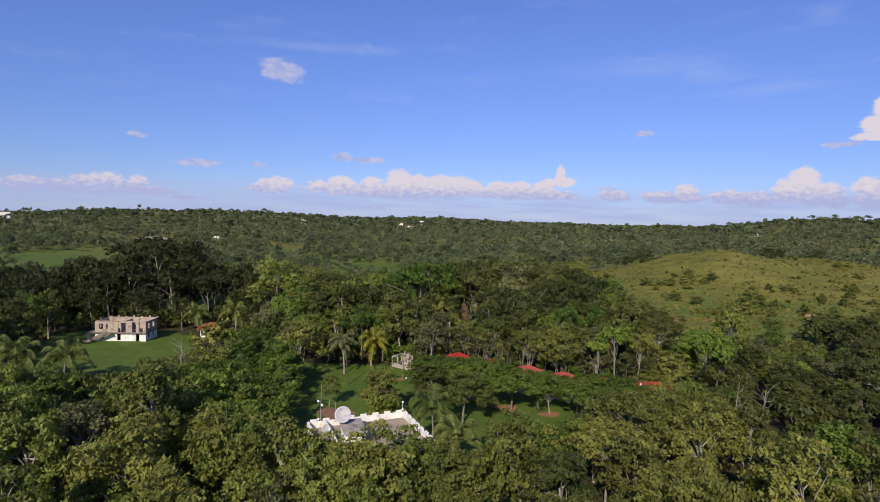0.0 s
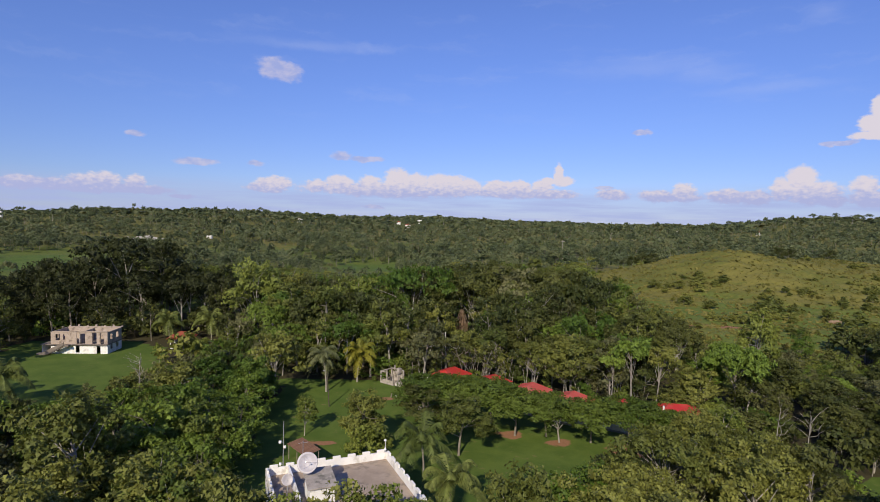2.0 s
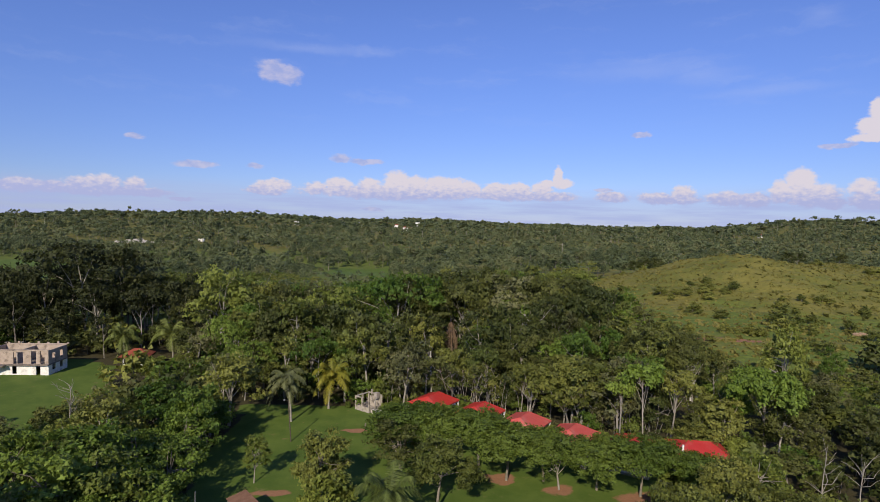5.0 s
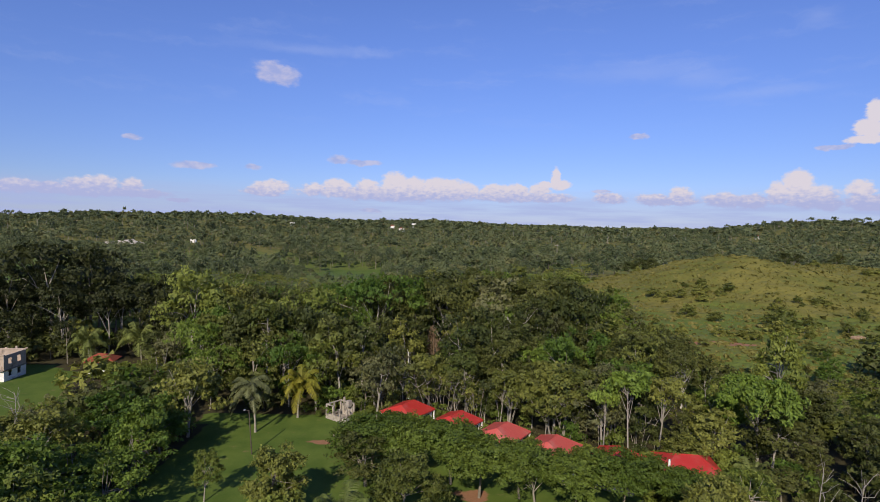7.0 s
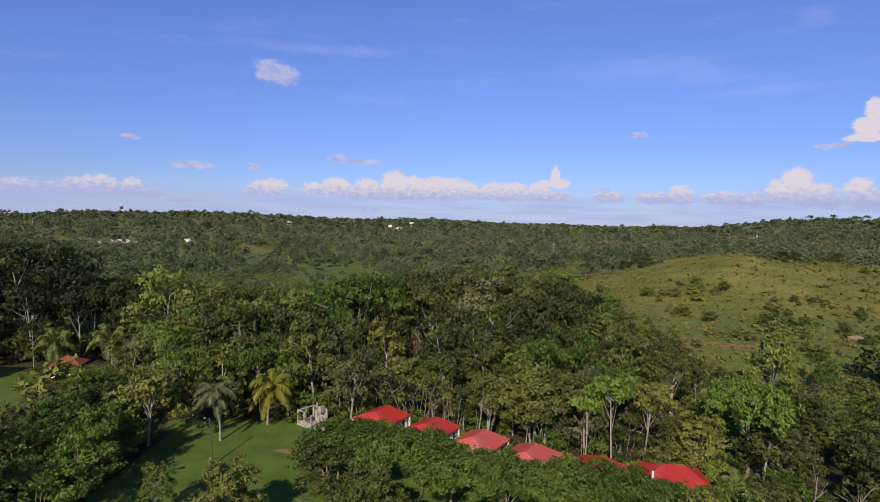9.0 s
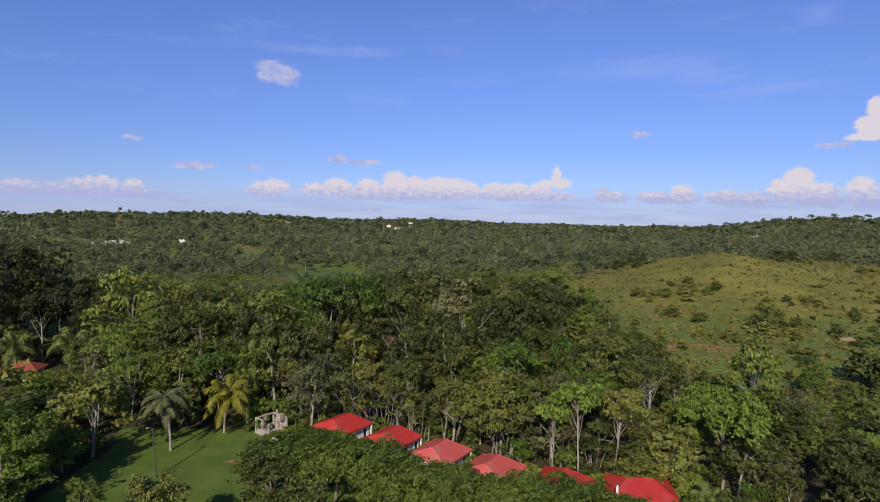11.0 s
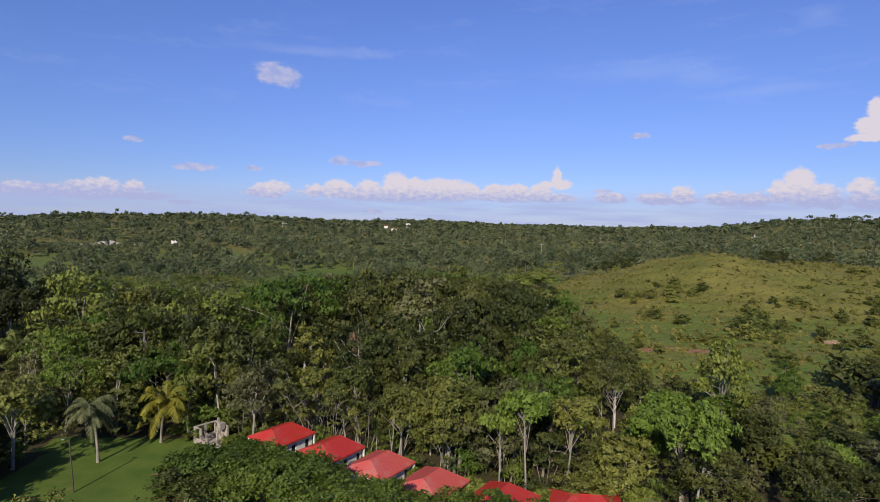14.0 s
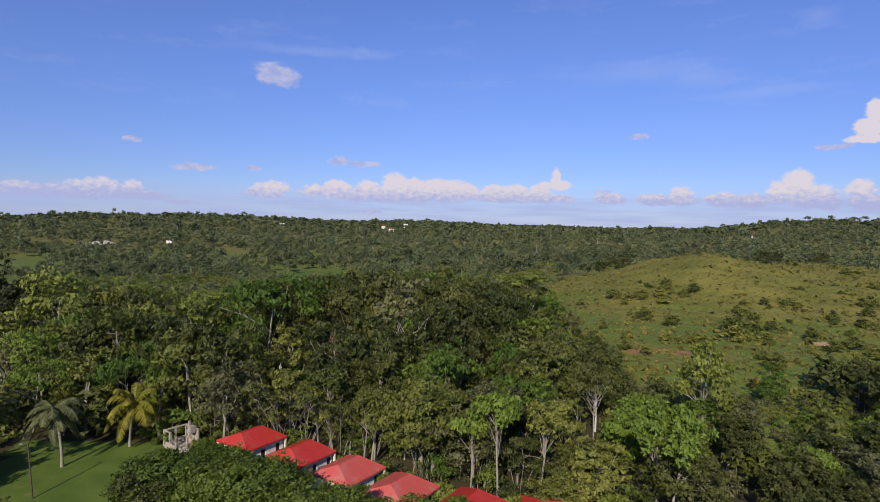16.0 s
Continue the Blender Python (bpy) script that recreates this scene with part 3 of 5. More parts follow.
def stem_arrays(seed, count=650):
    """A tree 10 m high of several thin, winding, forking stems with small leafy tips."""
    rng = np.random.default_rng(seed)
    wood, tips = [], []
    for i in range(4):
        az, lean = rng.uniform(0, 6.28), rng.uniform(0.15, 0.62)
        s = np.linspace(0, 1, 7)
        h = rng.uniform(7.0, 9.4)
        wind = 0.35 * np.sin(s * rng.uniform(3, 6) + rng.uniform(0, 6)) * s
        p = np.stack([math.cos(az) * (lean * h * s ** 1.3 + 0.8) + wind, math.sin(az) * (lean * h * s ** 1.3 + 0.8) - wind * 0.6, h * s - 0.4 * (s == 0)], 1)
        wood.append(tube(p, np.linspace(0.062, 0.025, 7), 5))
        tips.append(p[-1])
        for j in range(4):
            a = p[int(rng.integers(3, 6))]
            turn, r = rng.uniform(0, 6.28), rng.uniform(0.9, 2.0)
            e = a + np.array([math.cos(turn) * r * 0.7, math.sin(turn) * r * 0.7, r * rng.uniform(0.5, 1.0)])
            wood.append(tube([a, (a + e) / 2 + rng.normal(size=3) * 0.15, e], [0.055, 0.035, 0.012], 4))
            tips.append(e)
    tips = np.array(tips)
    tips[:, 2] = np.minimum(tips[:, 2], 9.5)
    return joined(wood), leaves(rng, tips, rng.uniform(0.5, 1.1, len(tips)), count, 0.38, 0.28, squash=0.55, folded=False)


def palm_arrays(seed, fronds=17, height=6.0, reach=2.9, per=26, low=-0.45, high=1.35, droop=0.95, blade=0.085):
    """A coconut palm: ringed curved trunk and arched feathered fronds."""
    rng = np.random.default_rng(seed)
    s = np.linspace(0, 1, 9)
    bend = rng.normal(size=2) * 0.5
    spine = np.stack([bend[0] * s ** 2, bend[1] * s ** 2, height * s - 0.3 * (s == 0)], 1)
    radii = np.where(s < 0.1, 0.2, 0.13 - 0.03 * s)
    wood = [tube(spine, radii, 7)]
    quads, ribs = [], []
    for i in range(fronds):
        az = i * 2.399 + rng.normal() * 0.2
        rise = np.interp(i, [0, fronds - 1], [high, low]) + rng.normal() * 0.08
        r = reach * rng.uniform(0.85, 1.1)
        t = np.linspace(0, 1, per)
        out = r * (np.sin(t * (1.15 + 0.25 * min(rise, 1.35))) / np.sin(1.4)) * (1 - 0.3 * max(rise - 0.5, 0))
        up = r * (rise * t - (droop + 0.25 * abs(rise)) * t ** 2)
        axis = np.array([math.cos(az), math.sin(az), 0])
        side = np.array([-math.sin(az), math.cos(az), 0])
        rib = spine[-1] + out[:, None] * axis + up[:, None] * np.array([0, 0, 1.0])
        ribs.append(tube(rib[::5], np.linspace(0.035, 0.01, len(rib[::5])), 3))
        width = r * 0.26 * np.sin(np.clip(t * 1.05 + 0.08, 0, 1) * np.pi) ** 0.6
        along = unit(np.gradient(rib, axis=0))
        for sgn in (-1, 1):
            tip = rib + (sgn * side * 0.8 + along * 0.45) * width[:, None] - np.array([0, 0, 1.0]) * (width * rng.uniform(0.35, 0.8, per))[:, None]
            w = along * blade
            quads.append(np.stack([rib - w, rib + w, tip + w * 0.3, tip - w * 0.3], 1).reshape(-1, 3))
    v = np.concatenate(quads)
    i = np.arange(len(v) // 4) * 4
    blades = (v, np.concatenate([np.stack([i, i + 1, i + 2], 1), np.stack([i, i + 2, i + 3], 1)]))
    return joined(wood), joined(ribs + [blades])


def tree_thing(name, label, category, arrays, leaf_mat, bark_mat, leaf_name="crown"):
    """The first of a kind, at the origin, to be placed or copied."""
    (wv, wf), (lv, lf) = arrays
    root = tagged(new(name), label, category)
    root.empty_display_size = 0.3
    t = new("trunk", mesh_data("trunk", wv, wf, bark_mat, smooth=True))
    c = new(leaf_name, mesh_data(leaf_name, lv, lf, leaf_mat))
    t.parent = c.parent = root
    return root


KINDS = {}


def plant(key, x, y, height, turn=None, wide=1.0, label="", group="", z=None):
    """Sets the first of a kind or a copy of it on the ground, scaled to the height given."""
    proto, native, used = KINDS[key]
    k = height / native
    turn = (x * 37.0 + y * 91.0) % 360 if turn is None else turn
    m = pose(x, y, float(land(x, y)) if z is None else z, 0, 0, turn) @ Matrix.Diagonal((k * wide, k * wide, k, 1))
    if used:
        ob = copy_thing(proto, m @ Matrix.Diagonal((*[1 / v for v in proto.scale], 1)))
    else:
        ob = proto
        ob.matrix_basis = m
        KINDS[key][2] = True
    return tagged(ob, label, group=group)


def kind(key, name, label, category, arrays, leaf_mat, bark_mat, native=10.0, leaf_name="crown"):
    KINDS[key] = [tree_thing(name, label, category, arrays, leaf_mat, bark_mat, leaf_name), native, False]


BROAD = "broadleaf_tree"
for i, (leaf, style, bark, words) in enumerate([
        ("olive", "round", PALE_BARK, "broadleaf tree with olive-green clumped crown"), ("green", "dense", PALE_BARK, "dense broadleaf tree with mid-green crown"),
        ("dark", "dense", BARK, "dense dark green broadleaf tree"), ("dusty", "round", PALE_BARK, "thin grey-green broadleaf tree with pale trunk"),
        ("olive", "dense", PALE_BARK, "olive broadleaf tree with pale limbs"), ("green", "round", PALE_BARK, "mid-green broadleaf tree with pale trunk"),
        ("dark", "round", PALE_BARK, "dark green broadleaf tree with pale trunk"), ("olive", "slender", PALE_BARK, "slender pale-trunked tree with small high crown"),
        ("deep", "dense", BARK, "full deep green broadleaf tree"), ("deep", "round", BARK, "deep green broadleaf tree with open crown")]):
    kind("wood%d" % i, BROAD, words, "tree", tree_arrays(210 + i if i > 7 else 10 + i, style, 4700 if style != "slender" else 2600, 0.30, 0.26), LEAF[leaf], bark)
    kind("back%d" % i, BROAD, words, "tree", tree_arrays(220 + i if i > 7 else 20 + i, style, 3300 if style != "slender" else 1700, 0.36, 0.30), LEAF[leaf], bark)
kind("gaunt", "spreading_tree", "thin-leaved spreading tree with pale twisting limbs", "tree", tree_arrays(51, "umbrella", 7000, 0.30, 0.24, 26, 5), LEAF["olive"], PALE_BARK)
kind("dark_gaunt", "spreading_tree", "tall dark tree with open crown and pale twisting limbs", "tree", tree_arrays(53, "umbrella", 3600, 0.40, 0.30, 22, 5), LEAF["dark"], PALE_BARK)
kind("gaunt_round", "broadleaf_tree", "thin-leaved tree with many bare pale limbs", "tree", tree_arrays(52, "round", 3600, 0.30, 0.25, 24, 5), LEAF["dusty"], BARK)
kind("lime_slender", "slender_tree", "slender tree with lime-green tiered crown and straight pale trunk", "tree", tree_arrays(31, "slender", 1900, 0.42, 0.32), LEAF["lime"], PALE_BARK)
kind("lime_round", "broadleaf_tree", "broad domed lime-green tree with leaning pale trunk", "tree", tree_arrays(37, "round", 6200, 0.36, 0.27), LEAF["lime"], PALE_BARK)
kind("lime_wide", "spreading_tree", "wide flat-topped lime-green tree with forked pale limbs", "tree", tree_arrays(39, "umbrella", 9500, 0.40, 0.30, 14), LEAF["lime"], PALE_BARK)
for i, leaf in enumerate(("olive", "dark", "mango")):
    kind("stems%d" % i, "thin_tree", "thin tree of several winding pale stems with leafy tips", "tree", stem_arrays(301 + i), LEAF[leaf], PALE_BARK)
kind("poinciana", "spreading_tree", "low spreading dark green tree with feathery domed crown", "tree", tree_arrays(33, "dome", 13500, 0.34, 0.25), LEAF["feathery"], BARK)
kind("mango", "round_tree", "rounded dark olive tree on the lawn", "tree", tree_arrays(34, "dense", 9000, 0.30, 0.25), LEAF["mango"], BARK)
kind("bush", "bush", "low green leafy bush", "bush", tree_arrays(35, "bush", 3000, 0.8, 0.6, 4), LEAF["green"], BARK)
kind("hill_bush", "bush", "dark scrubby bush on the grassy hill", "bush", tree_arrays(36, "bush", 950, 1.0, 0.78, 3), LEAF["olive"], BARK)
kind("palm", "coconut_palm", "coconut palm with grey-green drooping fronds", "palm tree", palm_arrays(41, 18, 5.6, 2.8, 48, -0.6, 1.2, 1.0, 0.055), LEAF["palm"], PALE_BARK, 6.0, "fronds")
kind("green_palm", "coconut_palm", "coconut palm with long arching green fronds", "palm tree", palm_arrays(43, 19, 4.3, 4.3, 60, 0.0, 2.1, 1.05, 0.05), LEAF["frond"], PALE_BARK, 6.0, "fronds")
kind("yellow_palm", "coconut_palm", "coconut palm with yellowing fronds beside the lawn", "palm tree", palm_arrays(42, 18, 4.4, 3.1, 48, -0.3, 1.9, 0.95, 0.06), LEAF["yellow"], PALE_BARK, 5.0, "fronds")

# trees on the lawn and round the cabins
plant("mango", -9.8, 94.3, 8.8, 20, 0.95, "olive leafy tree standing on the lawn")
plant("bush", -8.3, 91.7, 5.2, 60, 1.3, "bright green bush at the foot of a lawn tree")
plant("wood1", -18.8, 97.4, 6.2, 0, 0.75, "small green tree alone on the lawn")
for x, y, h in ((-26.5, 90.0, 8.6), (-25.5, 83.0, 9.0), (-28.5, 99.0, 8.6), (-29.5, 109.0, 9.0), (-25.0, 76.0, 9.0), (-31.5, 94.0, 9.0), (-34.0, 85.0, 9.4)):
    plant("wood8", x, y, h, wide=1.15, label="full deep green tree at the lawn's edge", group="trees at the lawn's edge")
plant("palm", -19.9, 119.6, 8.2, 30)
plant("yellow_palm", -15.0, 126.6, 6.9, 100)
plant("gaunt_round", -1.0, 129.6, 7.6, 0, 1.15, "grey-olive rounded tree between kiosk and cabins")
plant("green_palm", 2.8, 74.4, 6.2, 200)
plant("green_palm", -0.4, 84.7, 6.7, 80)
plant("mango", 4.4, 92.2, 8.6, 130, 1.15, "rounded dark olive tree with forked trunk on the lawn")
plant("wood2", -0.6, 102.8, 7.3, 40, 1.55, "dark green spreading mango tree on the lawn")
plant("wood1", 20.2, 98.6, 7.2, 90, 1.05, "green tree in a ring of bare soil")
for x, y, h, turn, wide in ((-0.4, 107.2, 7.6, 70, 1.45), (3.0, 111.2, 6.5, 130, 1.4), (5.6, 106.6, 7.7, 10, 1.45), (10.2, 104.4, 8.2, 150, 1.35), (13.6, 101.0, 7.6, 0, 1.4),
                            (18.6, 101.0, 7.2, 210, 1.35), (25.0, 98.6, 6.9, 300, 1.4), (30.0, 96.8, 7.8, 20, 1.2), (36.5, 95.4, 6.0, 110, 1.3), (43.0, 95.0, 5.8, 250, 1.3)):
    plant("poinciana", x, y, h, turn, wide)
plant("green_palm", -66.0, 98.5, 7.0, 10)
plant("green_palm", -74.0, 99.0, 7.4, 190)
plant("lime_slender", 35.4, 110.8, 13.6, 0, 0.75)
plant("lime_slender", 32.4, 112.6, 11.0, 120, 0.7)
plant("lime_wide", 53.2, 110.0, 12.4, 40, 0.82)
plant("lime_round", 49.5, 113.5, 10.2, 40, 0.62)
plant("lime_round", 73.0, 112.0, 7.6, 200, 0.95)
plant("wood8", 83.0, 139.0, 9.0, 10, 0.7, "deep green tree before the grassy hill")
plant("back5", 66.0, 126.5, 16.0, 60, 0.72, "tall light olive tree before the grassy hill")
for x, y, h in ((98.0, 132.0, 11.5), (106.0, 137.0, 11.5), (86.0, 118.0, 8.5), (96.0, 122.0, 9.5), (66.0, 106.0, 8.0), (62.0, 99.0, 7.5), (112.0, 130.0, 12.0)):
    plant("back2", x, y, h, wide=0.95)
for x, y, h in ((38.0, 97.3, 3.2), (42.6, 97.0, 3.4), (34.6, 98.0, 3.2), (46.2, 98.6, 3.6)):
    plant("bush", x, y, h, wide=1.15, label="green shrub growing before the cabins", group="shrubs before the cabins")
for x, y, h in ((11.0, 165.0, 20.0), (33.0, 168.0, 21.0), (40.5, 160.0, 20.0), (24.0, 158.0, 18.5), (47.0, 137.0, 13.0), (52.0, 131.0, 11.5), (-34.0, 163.0, 18.5), (-6.0, 172.0, 19.0), (20.0, 182.0, 19.5)):
    plant("dark_gaunt", x, y, h, wide=0.72)
for x, y, h in ((-55.5, 141.5, 3.4), (-53.0, 140.0, 4.6), (-57.5, 140.8, 2.4)):
    plant("bush", x, y, h, wide=1.0, label="green shrub growing before the red-roofed hut")
# trees along the crest of the grassy hill
for x, y, h in ((112.0, 336.0, 8.0), (119.0, 340.0, 9.5), (127.0, 342.0, 8.5), (186.0, 318.0, 9.0), (193.0, 322.0, 8.0), (236.0, 352.0, 9.0)):
    plant("back2", x, y, h, wide=1.25, label="dark green tree on the crest of the grassy hill")
# palms among the wood
for key, x, y, h in (("palm", -4.0, 205.0, 17.2), ("green_palm", 0.5, 203.0, 15.0), ("green_palm", -46.0, 165.0, 14.2), ("green_palm", -64.5, 150.5, 6.6), ("green_palm", -56.0, 155.0, 7.4),
                     ("green_palm", -36.0, 150.0, 11.0), ("green_palm", -7.0, 188.0, 13.5), ("green_palm", -12.0, 139.0, 11.5), ("palm", 28.0, 176.0, 17.0), ("green_palm", 46.5, 99.5, 4.6)):
    plant(key, x, y, h, label="coconut palm standing among the woodland trees")


# ---- woods ----
HOUSE_ZONE = [(-20.4, 56.4), (-18.0, 73.2), (-3.6, 79.2), (6.0, 64.8), (1.2, 55.2)]
HUT_YARD = [(-67.0, 157.0), (-57.0, 157.0), (-46.0, 139.0), (-55.0, 134.0), (-66.0, 145.0)]
CABIN_ZONE = [(-2.4, 118.8), (3.6, 125.5), (16.8, 119.5), (33.6, 108.5), (47.4, 107.0), (47.0, 96.0), (28.8, 94.0), (4.8, 108.6)]



# ---- the white house with battlements ----
def dish_bm(radius, depth):
    """A shallow bowl that opens along +y."""
    bm = bmesh.new()
    rings, sides = 5, 24
    grid = []
    for sheet in (0.0, -0.03):
        for i in range(rings + 1):
            r = radius * i / rings
            y = depth * (i / rings) ** 2 - depth + sheet
            grid.append([bm.verts.new((r * math.cos(a), y, r * math.sin(a))) for a in (k * 2 * math.pi / sides for k in range(sides))])
    for s in (0, rings + 1):
        for i in range(s, s + rings):
            for k in range(sides):
                q = [grid[i][k], grid[i][(k + 1) % sides], grid[i + 1][(k + 1) % sides], grid[i + 1][k]]
                bm.faces.new(q if s == 0 else q[::-1])
    for k in range(sides):
        bm.faces.new([grid[rings][k], grid[rings][(k + 1) % sides], grid[-1][(k + 1) % sides], grid[-1][k]])
    bmesh.ops.remove_doubles(bm, verts=bm.verts, dist=0.002)
    return bm


def build_house():
    """Local x runs along the back of the roof, y away from the lawn's far end; the roof is a flat slab."""
    w, d, roof = 12.9, 12.6, 6.55
    h = thing("house", "white flat-roofed house with battlements among trees", "house", -7.8, 66.1, 22.5)
    holes = [(1.6, 2.8, 0.9, 2.2), (5.4, 6.5, 0.1, 2.2), (9.4, 10.6, 0.9, 2.2), (1.6, 2.8, 4.0, 5.3), (5.6, 6.8, 4.0, 5.3), (9.4, 10.6, 4.0, 5.3)]
    for length, m in ((w, pose(-w / 2, -d / 2, 0)), (w, pose(w / 2, d / 2, 0, 0, 0, 180)), (d - 0.44, pose(w / 2, -d / 2 + 0.22, 0, 0, 0, 90)), (d - 0.44, pose(-w / 2, d / 2 - 0.22, 0, 0, 0, -90))):
        o = part("wall", wall(length, roof - 0.2, 0.22, holes), WHITE, h)
        o.matrix_local = m
        for x0, x1, z0, z1 in holes:
            p = part("window" if z0 > 0.5 else "door", boxes((x0 + 0.03, x1 - 0.03, 0.1, 0.14, z0 + 0.03, z1 - 0.03)), DARK, o)
    part("roof", boxes((-w / 2, w / 2, -d / 2, d / 2, roof - 0.19, roof), bevel=0.02), SLAB, h, "weathered brown concrete roof slab")
    # parapets with merlons
    merlon = None
    for length, m in ((w, pose(-w / 2, d / 2 - 0.2, roof)), (w, pose(-w / 2, -d / 2, roof)), (d - 0.44, pose(w / 2 - 0.0, -d / 2 + 0.22, roof, 0, 0, 90)), (d - 0.44, pose(-w / 2 + 0.2, -d / 2 + 0.22, roof, 0, 0, 90))):
        o = part("parapet", boxes((0, length, 0, 0.2, 0.002, 0.78), bevel=0.015), WHITE, h)
        o.matrix_local = m
        n = 8
        for i in range(n):
            x = (i + 0.5) * length / n
            if merlon is None:
                merlon = part("merlon", boxes((-0.42, 0.42, -0.003, 0.203, 0.0, 0.3), bevel=0.03), WHITE, o)
                piece = merlon
            else:
                piece = new("merlon", merlon.data)
                piece.parent = o
            piece.matrix_local = pose(x, 0, 0.775)
    # inner wall that parts off a strip of the roof, and the stair head that carries the dish
    part("inner_wall", boxes((-4.3, -4.1, -d / 2 + 0.22, d / 2 - 0.22, roof + 0.002, roof + 0.9), bevel=0.02), WHITE, h)
    head = part("stair_head", boxes((-3.4, -1.1, -1.9, 0.9, roof + 0.003, roof + 1.75), bevel=0.03), WHITE, h, "white stair head on the roof")
    bm = bmesh.new()
    quad = [(-3.6, -2.1, 1.76), (-0.9, -2.1, 1.76), (-0.9, 1.1, 2.3), (-3.6, 1.1, 2.3)]
    lo = [bm.verts.new((x, y, roof + z)) for x, y, z in quad]
    hi = [bm.verts.new((x, y, roof + z + 0.12)) for x, y, z in quad]
    bm.faces.new(lo[::-1]), bm.faces.new(hi)
    for i in range(4):
        bm.faces.new([lo[i], lo[(i + 1) % 4], hi[(i + 1) % 4], hi[i]])
    part("stair_head_roof", bm, CONCRETE, h, "grey sloping concrete roof")
    part("stair_head_gable", boxes((-3.35, -1.15, 0.3, 0.85, roof + 1.74, roof + 2.1)), WHITE, h)
    # near-black sheet on the uncut wall, painted for a dark opening
    part("stair_head_opening", boxes((-1.11, -1.07, -1.5, -0.6, roof + 0.01, roof + 1.65)), DARK, h)
    return roof


ROOF_Z = build_house()


# satellite dish, pole mounts, barrel and mast on the roof
dish = thing("satellite_dish", "large grey mesh satellite dish on a roof", "satellite dish", -10.9, 65.2, 0, ROOF_Z + 1.9)
bowl = part("bowl", move(dish_bm(0.97, 0.28), pose(0, -0.25, 1.5, 0, 0, 0) @ pose(0, 0, 0, 28, 0, 185)), DISH, dish, smooth=True)
part("mount", rod((0, 0.1, 0), (0, 0.15, 1.35), 0.08), STEEL, dish)
part("feed_arm", rod((0, -0.35, 1.5), (0.08, -1.15, 1.95), 0.02, sides=5), STEEL, dish)
part("feed_horn", rod((0.08, -1.1, 1.9), (0.08, -1.28, 2.02), 0.07, sides=8), STEEL, dish)
for a in (0, 120, 240):
    part("strut", rod((0.9 * math.cos(radians(a)), -0.2, 1.5 + 0.9 * math.sin(radians(a))), (0.08, -1.12, 1.92), 0.012, sides=4), STEEL, dish)
small_dish = thing("satellite_dish", "small pale satellite dish on a roof", "satellite dish", -13.0, 66.0, 0, ROOF_Z)
part("bowl", move(dish_bm(0.55, 0.14), pose(0, -0.1, 1.3, 25, 0, 200)), DISH, small_dish, smooth=True)
part("mount", rod((0, 0, 0), (0, 0, 1.25), 0.05), STEEL, small_dish)
barrel = thing("water_barrel", "blue plastic water barrel on the roof", "barrel", -11.2, 61.6, 0, ROOF_Z)
bm = bmesh.new()
for z0, z1, r0, r1 in ((0.0, 0.08, 0.5, 0.55), (0.08, 0.55, 0.55, 0.57), (0.55, 1.0, 0.57, 0.55), (1.0, 1.12, 0.55, 0.3)):
    rod((0, 0, z0), (0, 0, z1), r0, r1, 16, bm)
part("tank", bm, BLUE, barrel, smooth=False)
part("lid", rod((0, 0, 1.12), (0, 0, 1.18), 0.22, sides=12), BLUE, barrel)
mast = thing("antenna_mast", "thin galvanised antenna mast with white floodlights", "mast", -14.6, 70.2, 0, ROOF_Z)
part("pole", rod((0, 0, 0), (0.05, 0, 5.4), 0.055, 0.03), STEEL, mast)
for z, x in ((3.2, -0.28), (2.7, 0.2), (0.9, -0.25)):
    part("bracket", rod((0, 0, z), (x, -0.05, z + 0.05), 0.02, sides=5), STEEL, mast)
    part("floodlight", boxes((x - 0.13, x + 0.13, -0.24, -0.02, z - 0.06, z + 0.2), bevel=0.03), WHITE, mast)
mast2 = thing("antenna_mast", "short dark antenna mast behind the parapet", "mast", -13.2, 72.9, 0)
part("pole", rod((0, 0, 0), (0, 0, 8.9), 0.05, 0.035), STEEL, mast2)
part("crossbar", rod((-0.5, 0, 8.6), (0.5, 0.1, 8.75), 0.02, sides=5), STEEL, mast2)
globe = thing("globe_lamp", "white globe lamp on the corner of the parapet", "lamp", -4.45, 73.9, 0, ROOF_Z + 1.07)
part("base", rod((0, 0, 0), (0, 0, 0.28), 0.16, 0.07, 10), WHITE, globe)
part("post", rod((0, 0, 0.26), (0, 0, 0.95), 0.03), WHITE, globe)
bm = bmesh.new()
bmesh.ops.create_icosphere(bm, subdivisions=2, radius=0.15, matrix=Matrix.Translation((0, 0, 1.08)))
part("globe", bm, WHITE, globe, smooth=True)


# ---- red-roofed cabins ----
def hip_roof(bm, u, v, ridge, eave, rise, thick=0.1):
    """A hipped roof with its ridge along x."""
    for dz in (0.0, -thick):
        c = [bm.verts.new(p) for p in ((-u, -v, eave + dz), (u, -v, eave + dz), (u, v, eave + dz), (-u, v, eave + dz), (-ridge, 0, eave + rise + dz), (ridge, 0, eave + rise + dz))]
        fs = [(0, 1, 5, 4), (1, 2, 5), (2, 3, 4, 5), (3, 0, 4)]
        for f in fs:
            bm.faces.new([c[i] for i in (f if dz == 0 else f[::-1])])
        if dz == 0:
            upper = c
        else:
            for i in range(4):
                bm.faces.new([upper[i], c[i], c[(i + 1) % 4], upper[(i + 1) % 4]])
    return bm


